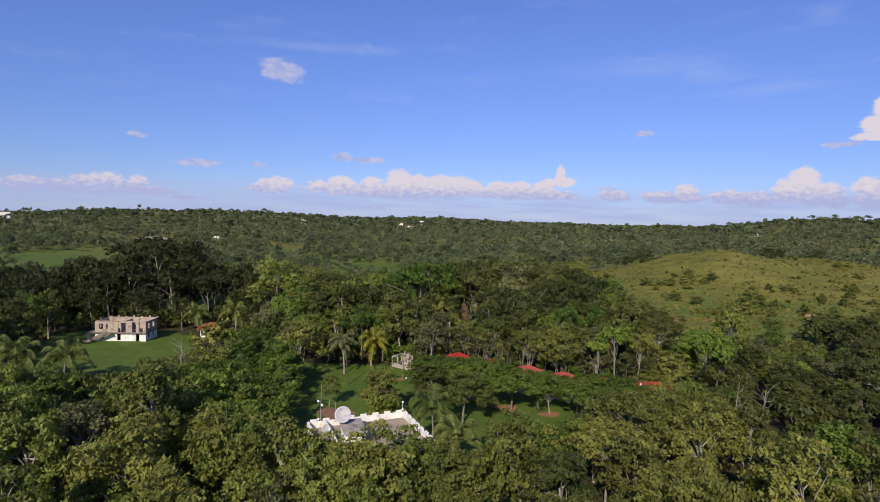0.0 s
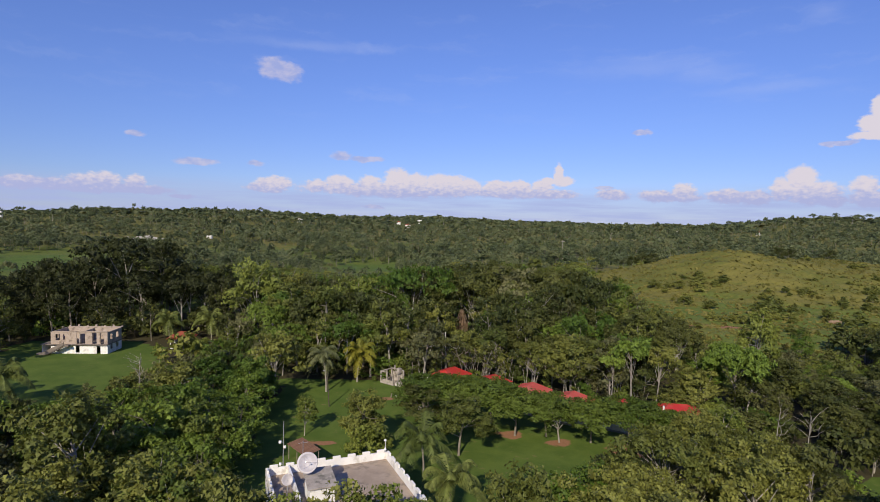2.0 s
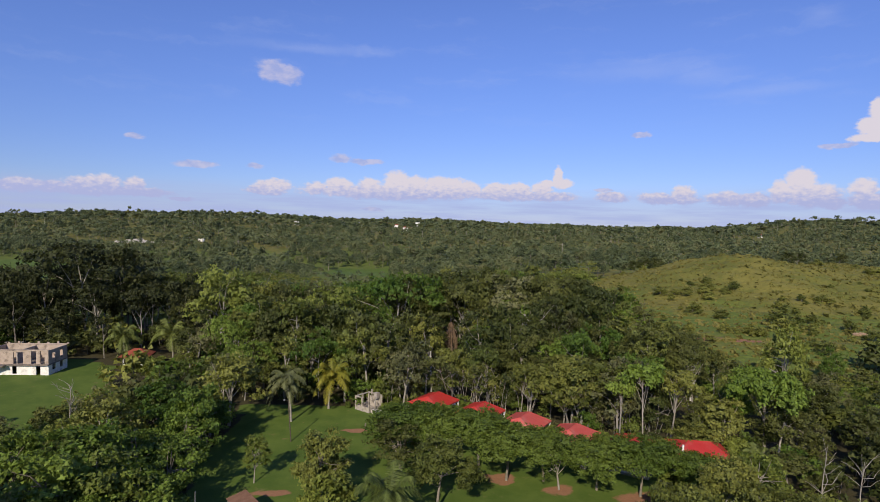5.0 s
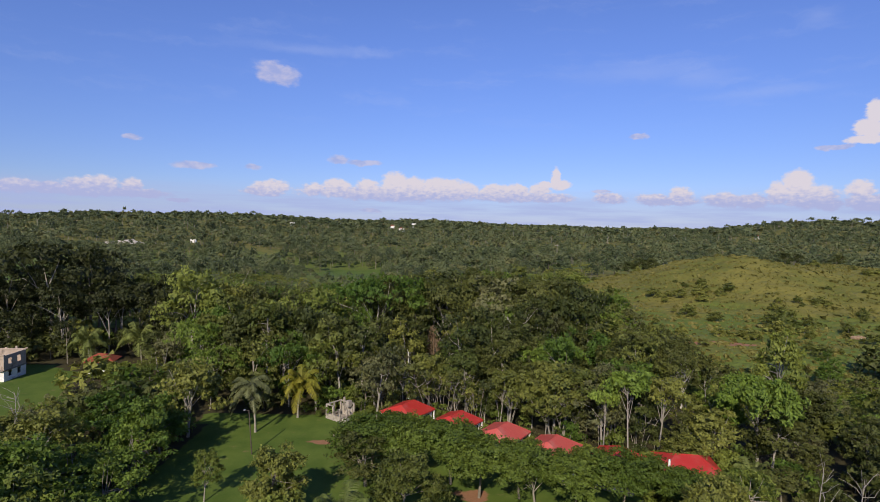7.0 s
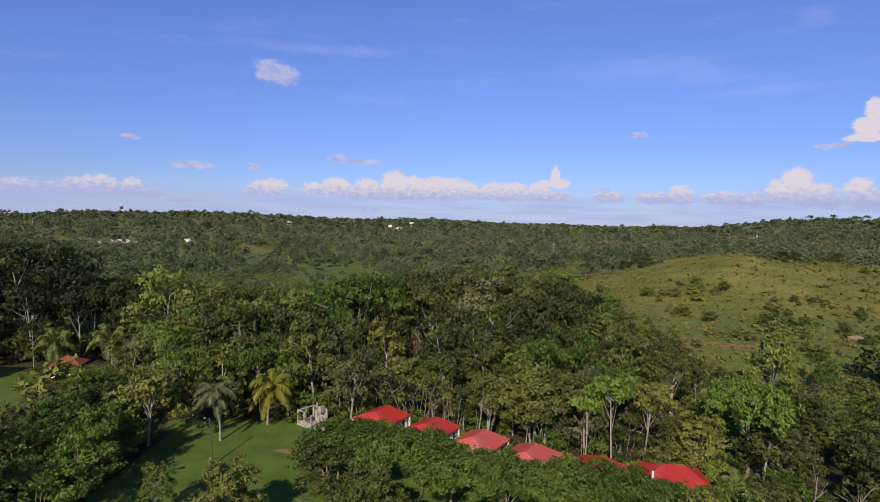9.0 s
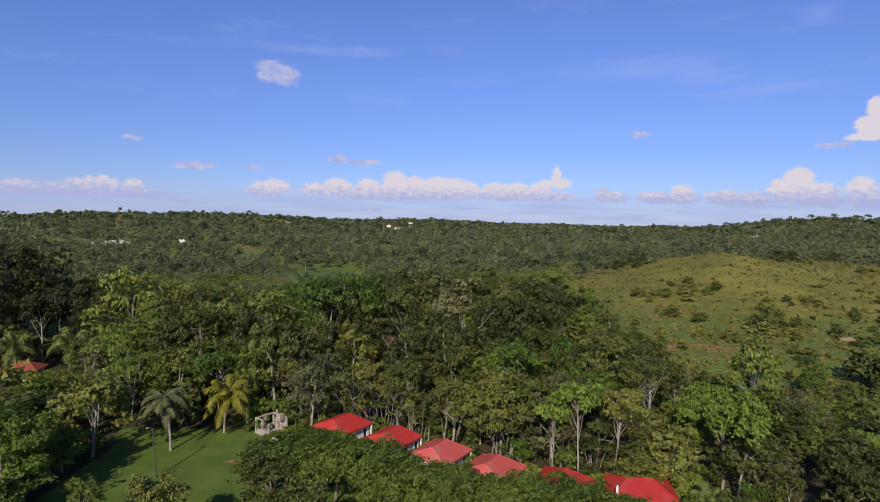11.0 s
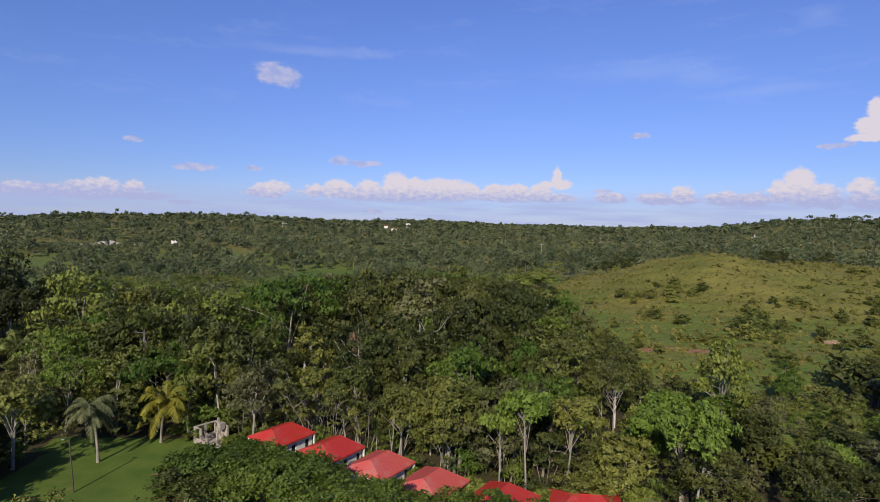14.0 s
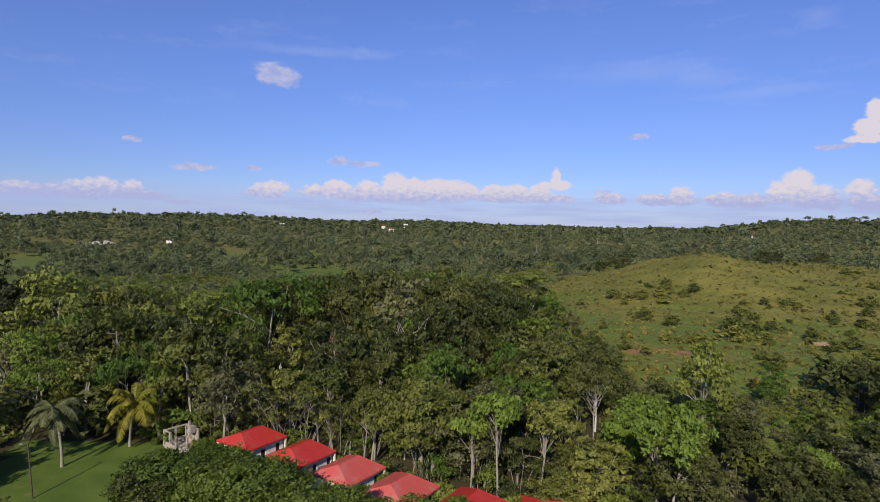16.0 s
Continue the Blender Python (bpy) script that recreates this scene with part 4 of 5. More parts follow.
def cabin(x, y, turn, roof_mat, label, u=3.2, v=3.2, eave=3.3, rise=1.2, ridge=1.7, group="red-roofed cabins in a row"):
    z = float(land(x, y))
    c = thing("cabin", label, "cabin", x, y, turn, z, group)
    a, b, wall_h, t = u - 0.22, v - 0.5, eave - 0.16 - 0.2, 0.18
    part("plinth", boxes((-u + 0.1, u - 0.1, -v + 0.1, v - 0.1, -0.5, 0.2), bevel=0.03), CONCRETE, c)
    for length, holes, m in ((2 * a, [(2.3, 3.0, 0.02, 2.3), (4.7, 5.4, 0.02, 2.4)], pose(-a, -b, 0.2)), (2 * a, [(1.8, 3.2, 1.0, 2.0)], pose(a, b, 0.2, 0, 0, 180)),
                             (2 * b - 2 * t, [(1.0, 1.55, 0.3, 2.6), (3.0, 3.6, 0.02, 2.6)], pose(a, -b + t, 0.2, 0, 0, 90)), (2 * b - 2 * t, [(1.4, 2.6, 0.9, 2.0)], pose(-a, b - t, 0.2, 0, 0, -90))):
        o = part("wall", wall(length, wall_h, t, holes), WHITE, c)
        o.matrix_local = m
        for x0, x1, z0, z1 in holes:
            name = "door" if z0 < 0.1 else "window"
            # window panes are near-black, the room's darkness being put in their colour
            part(name, boxes((x0 + 0.04, x1 - 0.04, 0.09, 0.13, z0 + 0.03, z1 - 0.03)), DARK, o, "near-black pane in the window opening" if name == "window" else "dark door")
    for sx, sy in ((-1, -1), (1, -1), (1, 1), (-1, 1)):
        part("post", boxes((sx * (u - 0.16) - 0.12, sx * (u - 0.16) + 0.12, sy * (v - 0.16) - 0.12, sy * (v - 0.16) + 0.12, 0.2, eave - 0.1), bevel=0.02), WHITE, c)
    r = part("roof", hip_roof(bmesh.new(), u, v, ridge, eave, rise), roof_mat, c, "red sheet-metal hipped roof")
    part("ridge_cap", rod((-ridge - 0.1, 0, eave + rise + 0.01), (ridge + 0.1, 0, eave + rise + 0.01), 0.035, sides=6), roof_mat, r)
    for sx in (-1, 1):
        for sy in (-1, 1):
            part("hip_cap", rod((sx * ridge, 0, eave + rise + 0.005), (sx * u, sy * v, eave + 0.005), 0.022, sides=6), roof_mat, r)
    for sx in (-1, 1):
        part("fascia", boxes((sx * u - 0.025, sx * u + 0.025, -v, v, eave - 0.2, eave - 0.02)), roof_mat, r)
        part("fascia", boxes((-u + 0.03, u - 0.03, sx * v - 0.025, sx * v + 0.025, eave - 0.2, eave - 0.02)), roof_mat, r)
    # standing seams down the two long slopes
    for sy in (-1, 1):
        for k in range(-4, 5):
            sx = k * u / 4.6
            top = max(0.0, 1 - max(0.0, abs(sx) - ridge) / (u - ridge))
            if top > 0.12:
                part("seam", rod((sx, sy * v, eave + 0.012), (sx, sy * v * (1 - top), eave + rise * top + 0.012), 0.007, sides=4), roof_mat, r)
    return c


RED_CABIN = "white cabin with bright red metal hipped roof"
FADED_CABIN = "white cabin with faded pinkish red metal roof"
cabin(3.7, 122.2, 56, ROOF_RED, RED_CABIN)
cabin(11.3, 117.9, 56, ROOF_RED, RED_CABIN, u=3.05, v=3.1)
conditioned = cabin(17.9, 113.6, 56, ROOF_FADED, FADED_CABIN, u=3.25, v=3.1)
part("air_conditioner", boxes((-2.2, -1.4, -2.98, -2.62, 0.9, 1.5), bevel=0.04), STEEL, conditioned, "grey air conditioner on the wall")
cabin(24.3, 109.0, 56, ROOF_FADED, FADED_CABIN)
cabin(31.9, 105.6, 56, ROOF_RED, RED_CABIN, eave=3.1)
cabin(40.8, 104.4, -8, ROOF_RED, "larger white cabin with bright red roof and white pipe", u=3.8, v=3.3, eave=2.9, ridge=1.4, group="")
pipe = thing("vent_pipe", "white pipe standing beside a cabin roof", "pipe", 36.9, 100.6, 0)
part("tube", rod((0, 0, 0), (0, 0, 5.0), 0.14, sides=10), WHITE, pipe)
part("cap", rod((0, 0, 4.98), (0, 0, 5.12), 0.19, 0.1, sides=10), STEEL, pipe)

# white gate posts and a low wall beside the cabins
for x, y in ((26.2, 105.2), (27.4, 104.6)):
    g = thing("gate_post", "white painted gate post by the cabins", "post", x, y, -34, group="white gate posts")
    part("shaft", boxes((-0.22, 0.22, -0.22, 0.22, -0.2, 1.7), bevel=0.03), WHITE, g)
    part("cap", boxes((-0.3, 0.3, -0.3, 0.3, 1.7, 1.85), bevel=0.03), WHITE, g)
low = thing("low_wall", "low white garden wall by the cabins", "wall", 24.3, 106.3, -30)
part("wall", boxes((-1.6, 1.6, -0.1, 0.1, -0.2, 0.8), bevel=0.02), WHITE, low)
part("coping", boxes((-1.65, 1.65, -0.14, 0.14, 0.8, 0.88), bevel=0.02), CONCRETE, low)


# ---- roofless garden kiosk ----
def build_kiosk():
    k = thing("ruined_kiosk", "roofless pale concrete kiosk beside the lawn", "ruin", -7.9, 127.0, -38)
    k.matrix_basis = k.matrix_basis @ Matrix.Diagonal((0.84, 0.84, 0.78, 1))
    part("floor", boxes((-2.1, 2.1, -2.1, 2.1, -0.5, 0.05), bevel=0.03), CONCRETE, k)
    for x0, x1, y0, y1, hgt in ((-1.72, 1.72, -2.0, -1.82, 1.1), (-2.0, -1.82, -1.72, 1.72, 1.1), (1.82, 2.0, -1.5, 1.5, 0.9), (-1.5, 1.5, 1.82, 2.0, 2.4)):
        part("low_wall", boxes((x0, x1, y0, y1, 0.05, hgt), bevel=0.03), OLD_PLASTER, k)
    for x, y, hgt in ((-1.9, -1.9, 2.9), (1.9, -1.9, 2.8), (-1.9, 1.9, 2.9), (1.9, 1.9, 2.9), (0.0, -1.9, 2.9), (1.9, 0, 2.2), (-1.9, 0, 2.9), (-0.9, 1.9, 3.9)):
        part("pillar", boxes((x - 0.17, x + 0.17, y - 0.17, y + 0.17, 0.05, hgt), bevel=0.03), OLD_PLASTER, k)
    part("beam", boxes((-2.1, 0.3, -2.05, -1.77, 2.9, 3.15), bevel=0.03), CONCRETE, k)
    part("beam", boxes((-2.05, -1.77, -1.75, 2.1, 2.9, 3.15), bevel=0.03), CONCRETE, k)
    part("beam", boxes((-1.7, 2.0, 1.77, 2.05, 2.9, 3.15), bevel=0.03), CONCRETE, k)
    part("tank_block", boxes((0.7, 1.6, 0.7, 1.7, 2.4, 3.7), bevel=0.04), CONCRETE, k, "broken plastered block on the wall top")
    part("fallen_slab", boxes((2.4, 4.4, -1.7, -0.6, -0.1, 0.75), bevel=0.05), PLASTER, k, "pale fallen slab beside the kiosk")


build_kiosk()
for x, y, h in ((-10.4, 130.9, 3.4), (-4.2, 131.2, 3.4), (-2.8, 128.2, 2.2), (-7.2, 131.8, 4.6), (-11.6, 127.2, 1.3), (-4.6, 124.6, 2.2), (-3.2, 125.6, 2.6)):
    plant("bush", x, y, h, wide=0.8, label="leafy shrub growing round the roofless kiosk")


# ---- open shed with a rusty roof ----
def build_shed():
    s = thing("open_shed", "open shed with rusty brown sheet roof", "shed", -16.6, 87.6, -50)
    s.matrix_basis = s.matrix_basis @ Matrix.Diagonal((0.66, 0.9, 0.85, 1))
    bm = bmesh.new()
    quad = [(-4.0, -1.25, 2.5), (4.0, -1.25, 2.5), (4.0, 1.25, 2.95), (-4.0, 1.25, 2.95)]
    lo = [bm.verts.new(p) for p in quad]
    hi = [bm.verts.new((x, y, z + 0.06)) for x, y, z in quad]
    bm.faces.new(lo[::-1]), bm.faces.new(hi)
    for i in range(4):
        bm.faces.new([lo[i], lo[(i + 1) % 4], hi[(i + 1) % 4], hi[i]])
    r = part("roof", bm, RUST_ROOF, s, "rusty brown corrugated roof")
    for i in range(16):
        x = -3.9 + i * 0.52
        part("corrugation", rod((x, -1.24, 2.57), (x, 1.24, 3.02), 0.03, sides=4), RUST_ROOF, r)
    for x in (-3.7, 0, 3.7):
        part("post", rod((x, -1.05, -0.3), (x, -1.05, 2.52), 0.07, sides=6), BARK, s)
        part("post", rod((x, 1.05, -0.3), (x, 1.05, 2.9), 0.07, sides=6), BARK, s)
    part("back_board", boxes((-3.7, 3.7, 1.0, 1.06, 0.0, 1.4)), DARK, s)


build_shed()


# ---- unfinished two-storey block house ----
def build_block_house():
    h = thing("unfinished_house", "unfinished two-storey concrete house, lower floor white", "house", -76.6, 137.6, 3, 2.6)
    w, d = 11.9, 6.0
    low = [(1.0, 2.0, 0.6, 1.7), (5.2, 6.0, 0.3, 1.9), (9.6, 10.4, 0.02, 2.0)]
    up = [(1.0, 1.9, 0.8, 2.1), (2.6, 3.0, 0.9, 2.1), (5.4, 7.2, 0.02, 2.3), (8.7, 9.6, 0.02, 2.5), (10.4, 11.2, 0.02, 2.5)]
    side = [(1.0, 2.0, 0.8, 2.0), (3.4, 4.4, 0.8, 2.0)]
    for z, hgt, front, mat, name in ((-0.4, 2.4, low, WHITE, "lower_wall"), (2.2, 2.6, up, RAW_BLOCK, "upper_wall")):
        off = 0.4 if z < 0 else 0.0
        lift = lambda hs: [(a, b, c + off, e + off) for a, b, c, e in hs]
        for length, hs, m in ((w, front, pose(-w / 2, -d / 2, z)), (w, [], pose(w / 2, d / 2, z, 0, 0, 180)), (d - 0.4, side, pose(w / 2, -d / 2 + 0.2, z, 0, 0, 90)), (d - 0.4, side, pose(-w / 2, d / 2 - 0.2, z, 0, 0, -90))):
            part(name, wall(length, hgt, 0.2, lift(hs)), mat, h).matrix_local = m
    # slab coloured dark to draw the shadow line between the storeys
    part("floor_slab", boxes((-w / 2 - 1.9, w / 2 + 0.15, -d / 2 - 0.5, d / 2 + 0.1, 2.0, 2.198), bevel=0.02), DARK_CONCRETE, h)
    part("ground_slab", boxes((-w / 2 + 0.2, w / 2 - 0.2, -d / 2 + 0.2, d / 2 - 0.2, -0.4, 0.0)), CONCRETE, h)
    part("roof_beam", boxes((-w / 2 + 0.4, w / 2 + 0.1, -d / 2 - 0.1, -d / 2 + 0.25, 4.8, 5.0), bevel=0.02), RAW_BLOCK, h)
    part("roof_beam", boxes((-w / 2 + 0.4, w / 2 + 0.1, d / 2 - 0.25, d / 2 + 0.1, 4.8, 5.0), bevel=0.02), RAW_BLOCK, h)
    part("inner_wall", boxes((-0.1, 0.1, -d / 2 + 0.2, d / 2 - 0.2, 2.2, 4.6)), CONCRETE, h)
    part("annex_wall", boxes((-w / 2 - 1.7, -w / 2 - 1.5, -d / 2 - 0.3, d / 2, -0.4, 2.0)), WHITE, h)
    # outside stair down to the grass, in front of the lower wall
    n, x1, z1 = 11, -w / 2 + 3.6, 2.2
    st = part("stair", boxes((x1 - 0.05, x1 + 0.8, -d / 2 - 1.5, -d / 2 - 0.5, 1.9, 2.2), bevel=0.01), DARK_CONCRETE, h, "dark old concrete outside stair")
    for i in range(n):
        part("step", boxes((x1 - (i + 1) * 0.42, x1 - i * 0.42, -d / 2 - 1.5, -d / 2 - 0.45, z1 - (i + 1) * 0.2 - 0.25, z1 - (i + 1) * 0.2)), DARK_CONCRETE, st)
    bm = bmesh.new()
    pts = [(x1, 2.2), (x1, 2.9), (x1 - 4.6, 0.6), (x1 - 4.6, -0.3)]
    fr = [bm.verts.new((x, -d / 2 - 1.62, z)) for x, z in pts]
    bk = [bm.verts.new((x, -d / 2 - 1.51, z)) for x, z in pts]
    bm.faces.new(fr), bm.faces.new(bk[::-1])
    for i in range(4):
        bm.faces.new([fr[i], bk[i], bk[(i + 1) % 4], fr[(i + 1) % 4]])
    part("stair_rail", bm, DARK_CONCRETE, st)
    part("stair_foot", boxes((x1 - 5.6, x1 - 4.6, -d / 2 - 1.7, -d / 2 - 0.4, -0.4, 0.5), bevel=0.02), DARK_CONCRETE, h)
    # a row of starter bars and block stubs on the wall top
    for i in range(7):
        part("block", boxes((-5.4 + i * 1.9, -5.0 + i * 1.9, d / 2 - 0.2, d / 2, 5.0, 5.0 + 0.2 * (1 + i % 2))), RAW_BLOCK, h)


build_block_house()
for x, y in ((-91.5, 152), (-88.5, 152.4)):
    p = thing("gate_post", "pale concrete post under dark trees", "post", x, y, 0, group="posts behind the unfinished house")
    part("shaft", boxes((-0.3, 0.3, -0.3, 0.3, -0.2, 2.4), bevel=0.03), CONCRETE, p)
    part("cap", boxes((-0.36, 0.36, -0.36, 0.36, 2.4, 2.52), bevel=0.03), CONCRETE, p)


# ---- hut with a red tiled roof ----
hut = thing("hut", "small open hut with weathered red tiled roof", "hut", -59.2, 145.8, 12)
part("roof", hip_roof(bmesh.new(), 3.0, 2.5, 0.6, 2.5, 1.3, 0.12), RED_TILE, hut)
for sx in (-1, 1):
    for sy in (-1, 1):
        part("post", rod((sx * 2.2, sy * 1.8, -0.3), (sx * 2.2, sy * 1.8, 2.6), 0.1, sides=8), WHITE, hut)
part("low_wall", boxes((-2.2, 2.2, -1.9, -1.72, -0.3, 0.9), bevel=0.02), WHITE, hut)
part("back_wall", boxes((-2.2, 2.2, 1.72, 1.9, -0.3, 2.4)), CONCRETE, hut)

# ---- lamp pole on the lawn, dead trees, far pylon ----
lamp = thing("lamp_pole", "thin leaning wooden lamp pole on the lawn", "lamp post", -17.7, 111.2, 0)
part("pole", rod((0, 0, -0.3), (-0.45, 0, 6.3), 0.10, 0.07), TARRED, lamp)
part("arm", rod((-0.43, 0, 6.2), (-0.9, -0.3, 6.45), 0.025, sides=6), TARRED, lamp)
part("lamp_head", boxes((-1.1, -0.8, -0.48, -0.24, 6.38, 6.5), bevel=0.04), STEEL, lamp)


def bare_tree(name, label, x, y, h, seed, mat, limbs=7, fat=0.2, spread=0.4, z=None):
    rng = np.random.default_rng(seed)
    pieces = []
    s = np.linspace(0, 1, 7)[:, None]
    spine = np.concatenate([np.sin(s * 2.6 + seed) * 0.25 * s * h * 0.15, np.cos(s * 2.1) * 0.2 * s, s * h], 1)
    spine[0, 2] = -0.4
    root = tagged(new(name), label, "dead tree")
    root.matrix_basis = pose(x, y, float(land(x, y)))
    v, f = tube(spine, np.linspace(fat, fat * 0.3, 7), 7)
    new("trunk", mesh_data("trunk", v, f, mat, smooth=True)).parent = root
    for i in range(limbs):
        a = spine[int(rng.integers(2, 6))]
        az, up = rng.uniform(0, 6.28), rng.uniform(0.3, 0.9)
        r = h * spread * rng.uniform(0.5, 1)
        e = a + np.array([math.cos(az) * r * 0.7, math.sin(az) * r * 0.7, r * up])
        m = (a + e) / 2 + rng.normal(size=3) * 0.12 * r
        twig = e + np.array([math.cos(az + 0.7), math.sin(az + 0.7), 0.6]) * r * 0.35
        v, f = joined([tube([a, m, e], [fat * 0.45, fat * 0.3, fat * 0.1], 5), tube([m, (m + twig) / 2 + [0, 0, 0.1], twig], [fat * 0.22, fat * 0.15, 0.02], 4)])
        new("limb", mesh_data("limb", v, f, mat, smooth=True)).parent = root
    return root


bare_tree("dead_tree", "tall bare white dead trunk behind the cabins", 3.2, 138.0, 9.0, 3, BLEACHED, 3, 0.2, 0.22)
bare_tree("dead_tree", "bare white forked trunk behind the cabins", 2.2, 134.5, 6.0, 5, BLEACHED, 4, 0.16, 0.4)
bare_tree("dead_tree", "bare pale tree with crooked limbs", 53.2, 134.4, 9.6, 8, BLEACHED, 3, 0.18, 0.25)
bare_tree("dead_tree", "bare grey branching tree leaning over the roofless kiosk", -4.0, 128.9, 6.0, 31, BARK, 14, 0.1, 0.5)
bare_tree("dead_tree", "bare pale forked tree by the dark wood", 50.0, 92.5, 6.8, 11, PALE_BARK, 8, 0.1, 0.45)
bare_tree("dead_tree", "bare pale forked tree by the dark wood", 54.5, 92.5, 6.2, 12, PALE_BARK, 9, 0.1, 0.5)
bare_tree("dead_tree", "leaning bare tree with pale brown limbs in the wood", -40.5, 166.0, 17.5, 21, PALE_BARK, 9, 0.26, 0.38)
bare_tree("dead_tree", "small pale bare tree at the lawn's edge", -51.5, 112.0, 6.2, 24, PALE_BARK, 14, 0.1, 0.5)
bare_tree("dead_tree", "bare pale tree with crooked limbs", 22.0, 140.0, 15.5, 26, PALE_BARK, 10, 0.22, 0.35)
marker = thing("wooden_post", "short thick orange-brown wooden post with a crossbar", "post", -53.5, 99.5)
part("upright", rod((0, 0, -0.3), (0.1, 0, 3.0), 0.22, 0.18, 8), DRY, marker)
part("crossbar", rod((-0.1, 0, 2.8), (1.0, 0, 2.2), 0.12, 0.1, 7), DRY, marker)


def fan_tree(x, y, fork, top, seed, mat):
    """A tall tree whose pale bare limbs fan out below a thin crown."""
    r = np.random.default_rng(seed)
    root = tagged(new("spreading_tree"), "tall tree with pale limbs fanning from one fork", "tree")
    root.matrix_basis = pose(x, y, float(land(x, y)))
    v, f = tube([[0, 0, -0.4], [0.2, 0, fork * 0.5], [0, 0, fork]], [0.42, 0.34, 0.3], 8)
    new("trunk", mesh_data("trunk", v, f, mat, smooth=True)).parent = root
    tips = []
    for i in range(16):
        az, out = i * 2.4 + r.normal() * 0.3, r.uniform(0.25, 0.8)
        h = (top - fork) * r.uniform(0.75, 1.05)
        e = np.array([math.cos(az) * out * h, math.sin(az) * out * h, fork + h])
        m = np.array([e[0] * 0.35, e[1] * 0.35, fork + h * 0.5]) + r.normal(size=3) * 0.2
        v, f = tube([[0, 0, fork - 0.2], m, e], [0.16, 0.11, 0.03], 5)
        new("limb", mesh_data("limb", v, f, mat, smooth=True)).parent = root
        tips.append(e)
    v, f = leaves(r, np.array(tips), r.uniform(0.9, 1.7, len(tips)), 3600, 0.5, 0.4, squash=0.5, folded=False)
    new("crown", mesh_data("crown", v, f, LEAF["dark"])).parent = root


def dry_creeper(x, y, top, seed):
    """Dead creeper stems that hang from a tree in a brown curtain."""
    r = np.random.default_rng(seed)
    root = tagged(new("dry_creeper"), "curtain of brown dead creeper hanging from a tree", "creeper")
    root.matrix_basis = pose(x, y, float(land(x, y)))
    post = [tube([[0, 0.4, -0.4], [0.1, 0.4, top * 0.6], [0, 0.4, top]], [0.3, 0.24, 0.12], 6)]
    new("trunk", mesh_data("trunk", *joined(post), DRY, smooth=True)).parent = root
    strands = []
    for i in range(70):
        az, out = r.uniform(0, 6.28), r.uniform(0.2, 1.7)
        z0, z1 = top * r.uniform(0.75, 1.0), top * r.uniform(0.1, 0.5)
        a, b = np.array([math.cos(az) * out * 0.4, math.sin(az) * out * 0.4, z0]), np.array([math.cos(az) * out, math.sin(az) * out, z1])
        strands.append(tube([a, (a + b) / 2 + np.array([math.cos(az), math.sin(az), 0.6]) * 0.4, b], [0.05, 0.05, 0.03], 3))
    new("strands", mesh_data("strands", *joined(strands), DRY)).parent = root


fan_tree(11.0, 166.0, 9.5, 17.5, 61, PALE_BARK)
fan_tree(34.0, 169.0, 9.0, 19.5, 62, PALE_BARK)
fan_tree(47.5, 139.0, 7.0, 12.5, 63, BLEACHED)
dry_creeper(7.6, 161.0, 10.0, 71)
dry_creeper(27.0, 128.0, 7.5, 72)


# ---- woods ----
def woods(rng, y0, y1, spacing, half=39.8, apex=-12.0, thin=0.0, trees=True):
    """Places for trees on a jittered grid in the valley's sector, clear of lawns, hill and buildings; thin leaves glades."""
    reach = (y1 - apex) * math.tan(radians(half))
    nx, ny = int(2 * reach / spacing), int((y1 - y0) / spacing)
    gx, gy = np.meshgrid(np.arange(nx), np.arange(ny))
    x = (gx + 0.5 * (gy % 2) + rng.uniform(-0.4, 0.4, gx.shape)) * spacing - reach
    y = (gy + rng.uniform(-0.4, 0.4, gx.shape)) * spacing + y0
    x, y = x.ravel(), y.ravel()
    keep = np.abs(x) < (y - apex) * math.tan(radians(half))
    for poly in OPEN + [HOUSE_ZONE, CABIN_ZONE] + (SCRUB if trees else []):
        keep &= ~inside(poly, x, y)
    keep &= ~inside(HUT_YARD, x, y)
    if trees and y0 < 300:
        keep &= rng.random(x.shape) > 0.12
    if thin:
        glade = np.sin(x * 0.031 + 0.7) * np.sin(y * 0.023 + 1.1) + 0.7 * np.sin(x * 0.013 - y * 0.017) + 0.5 * np.cos(x * 0.071 + y * 0.043)
        keep &= glade + rng.normal(size=x.shape) * 0.4 < thin
    return x[keep], y[keep]


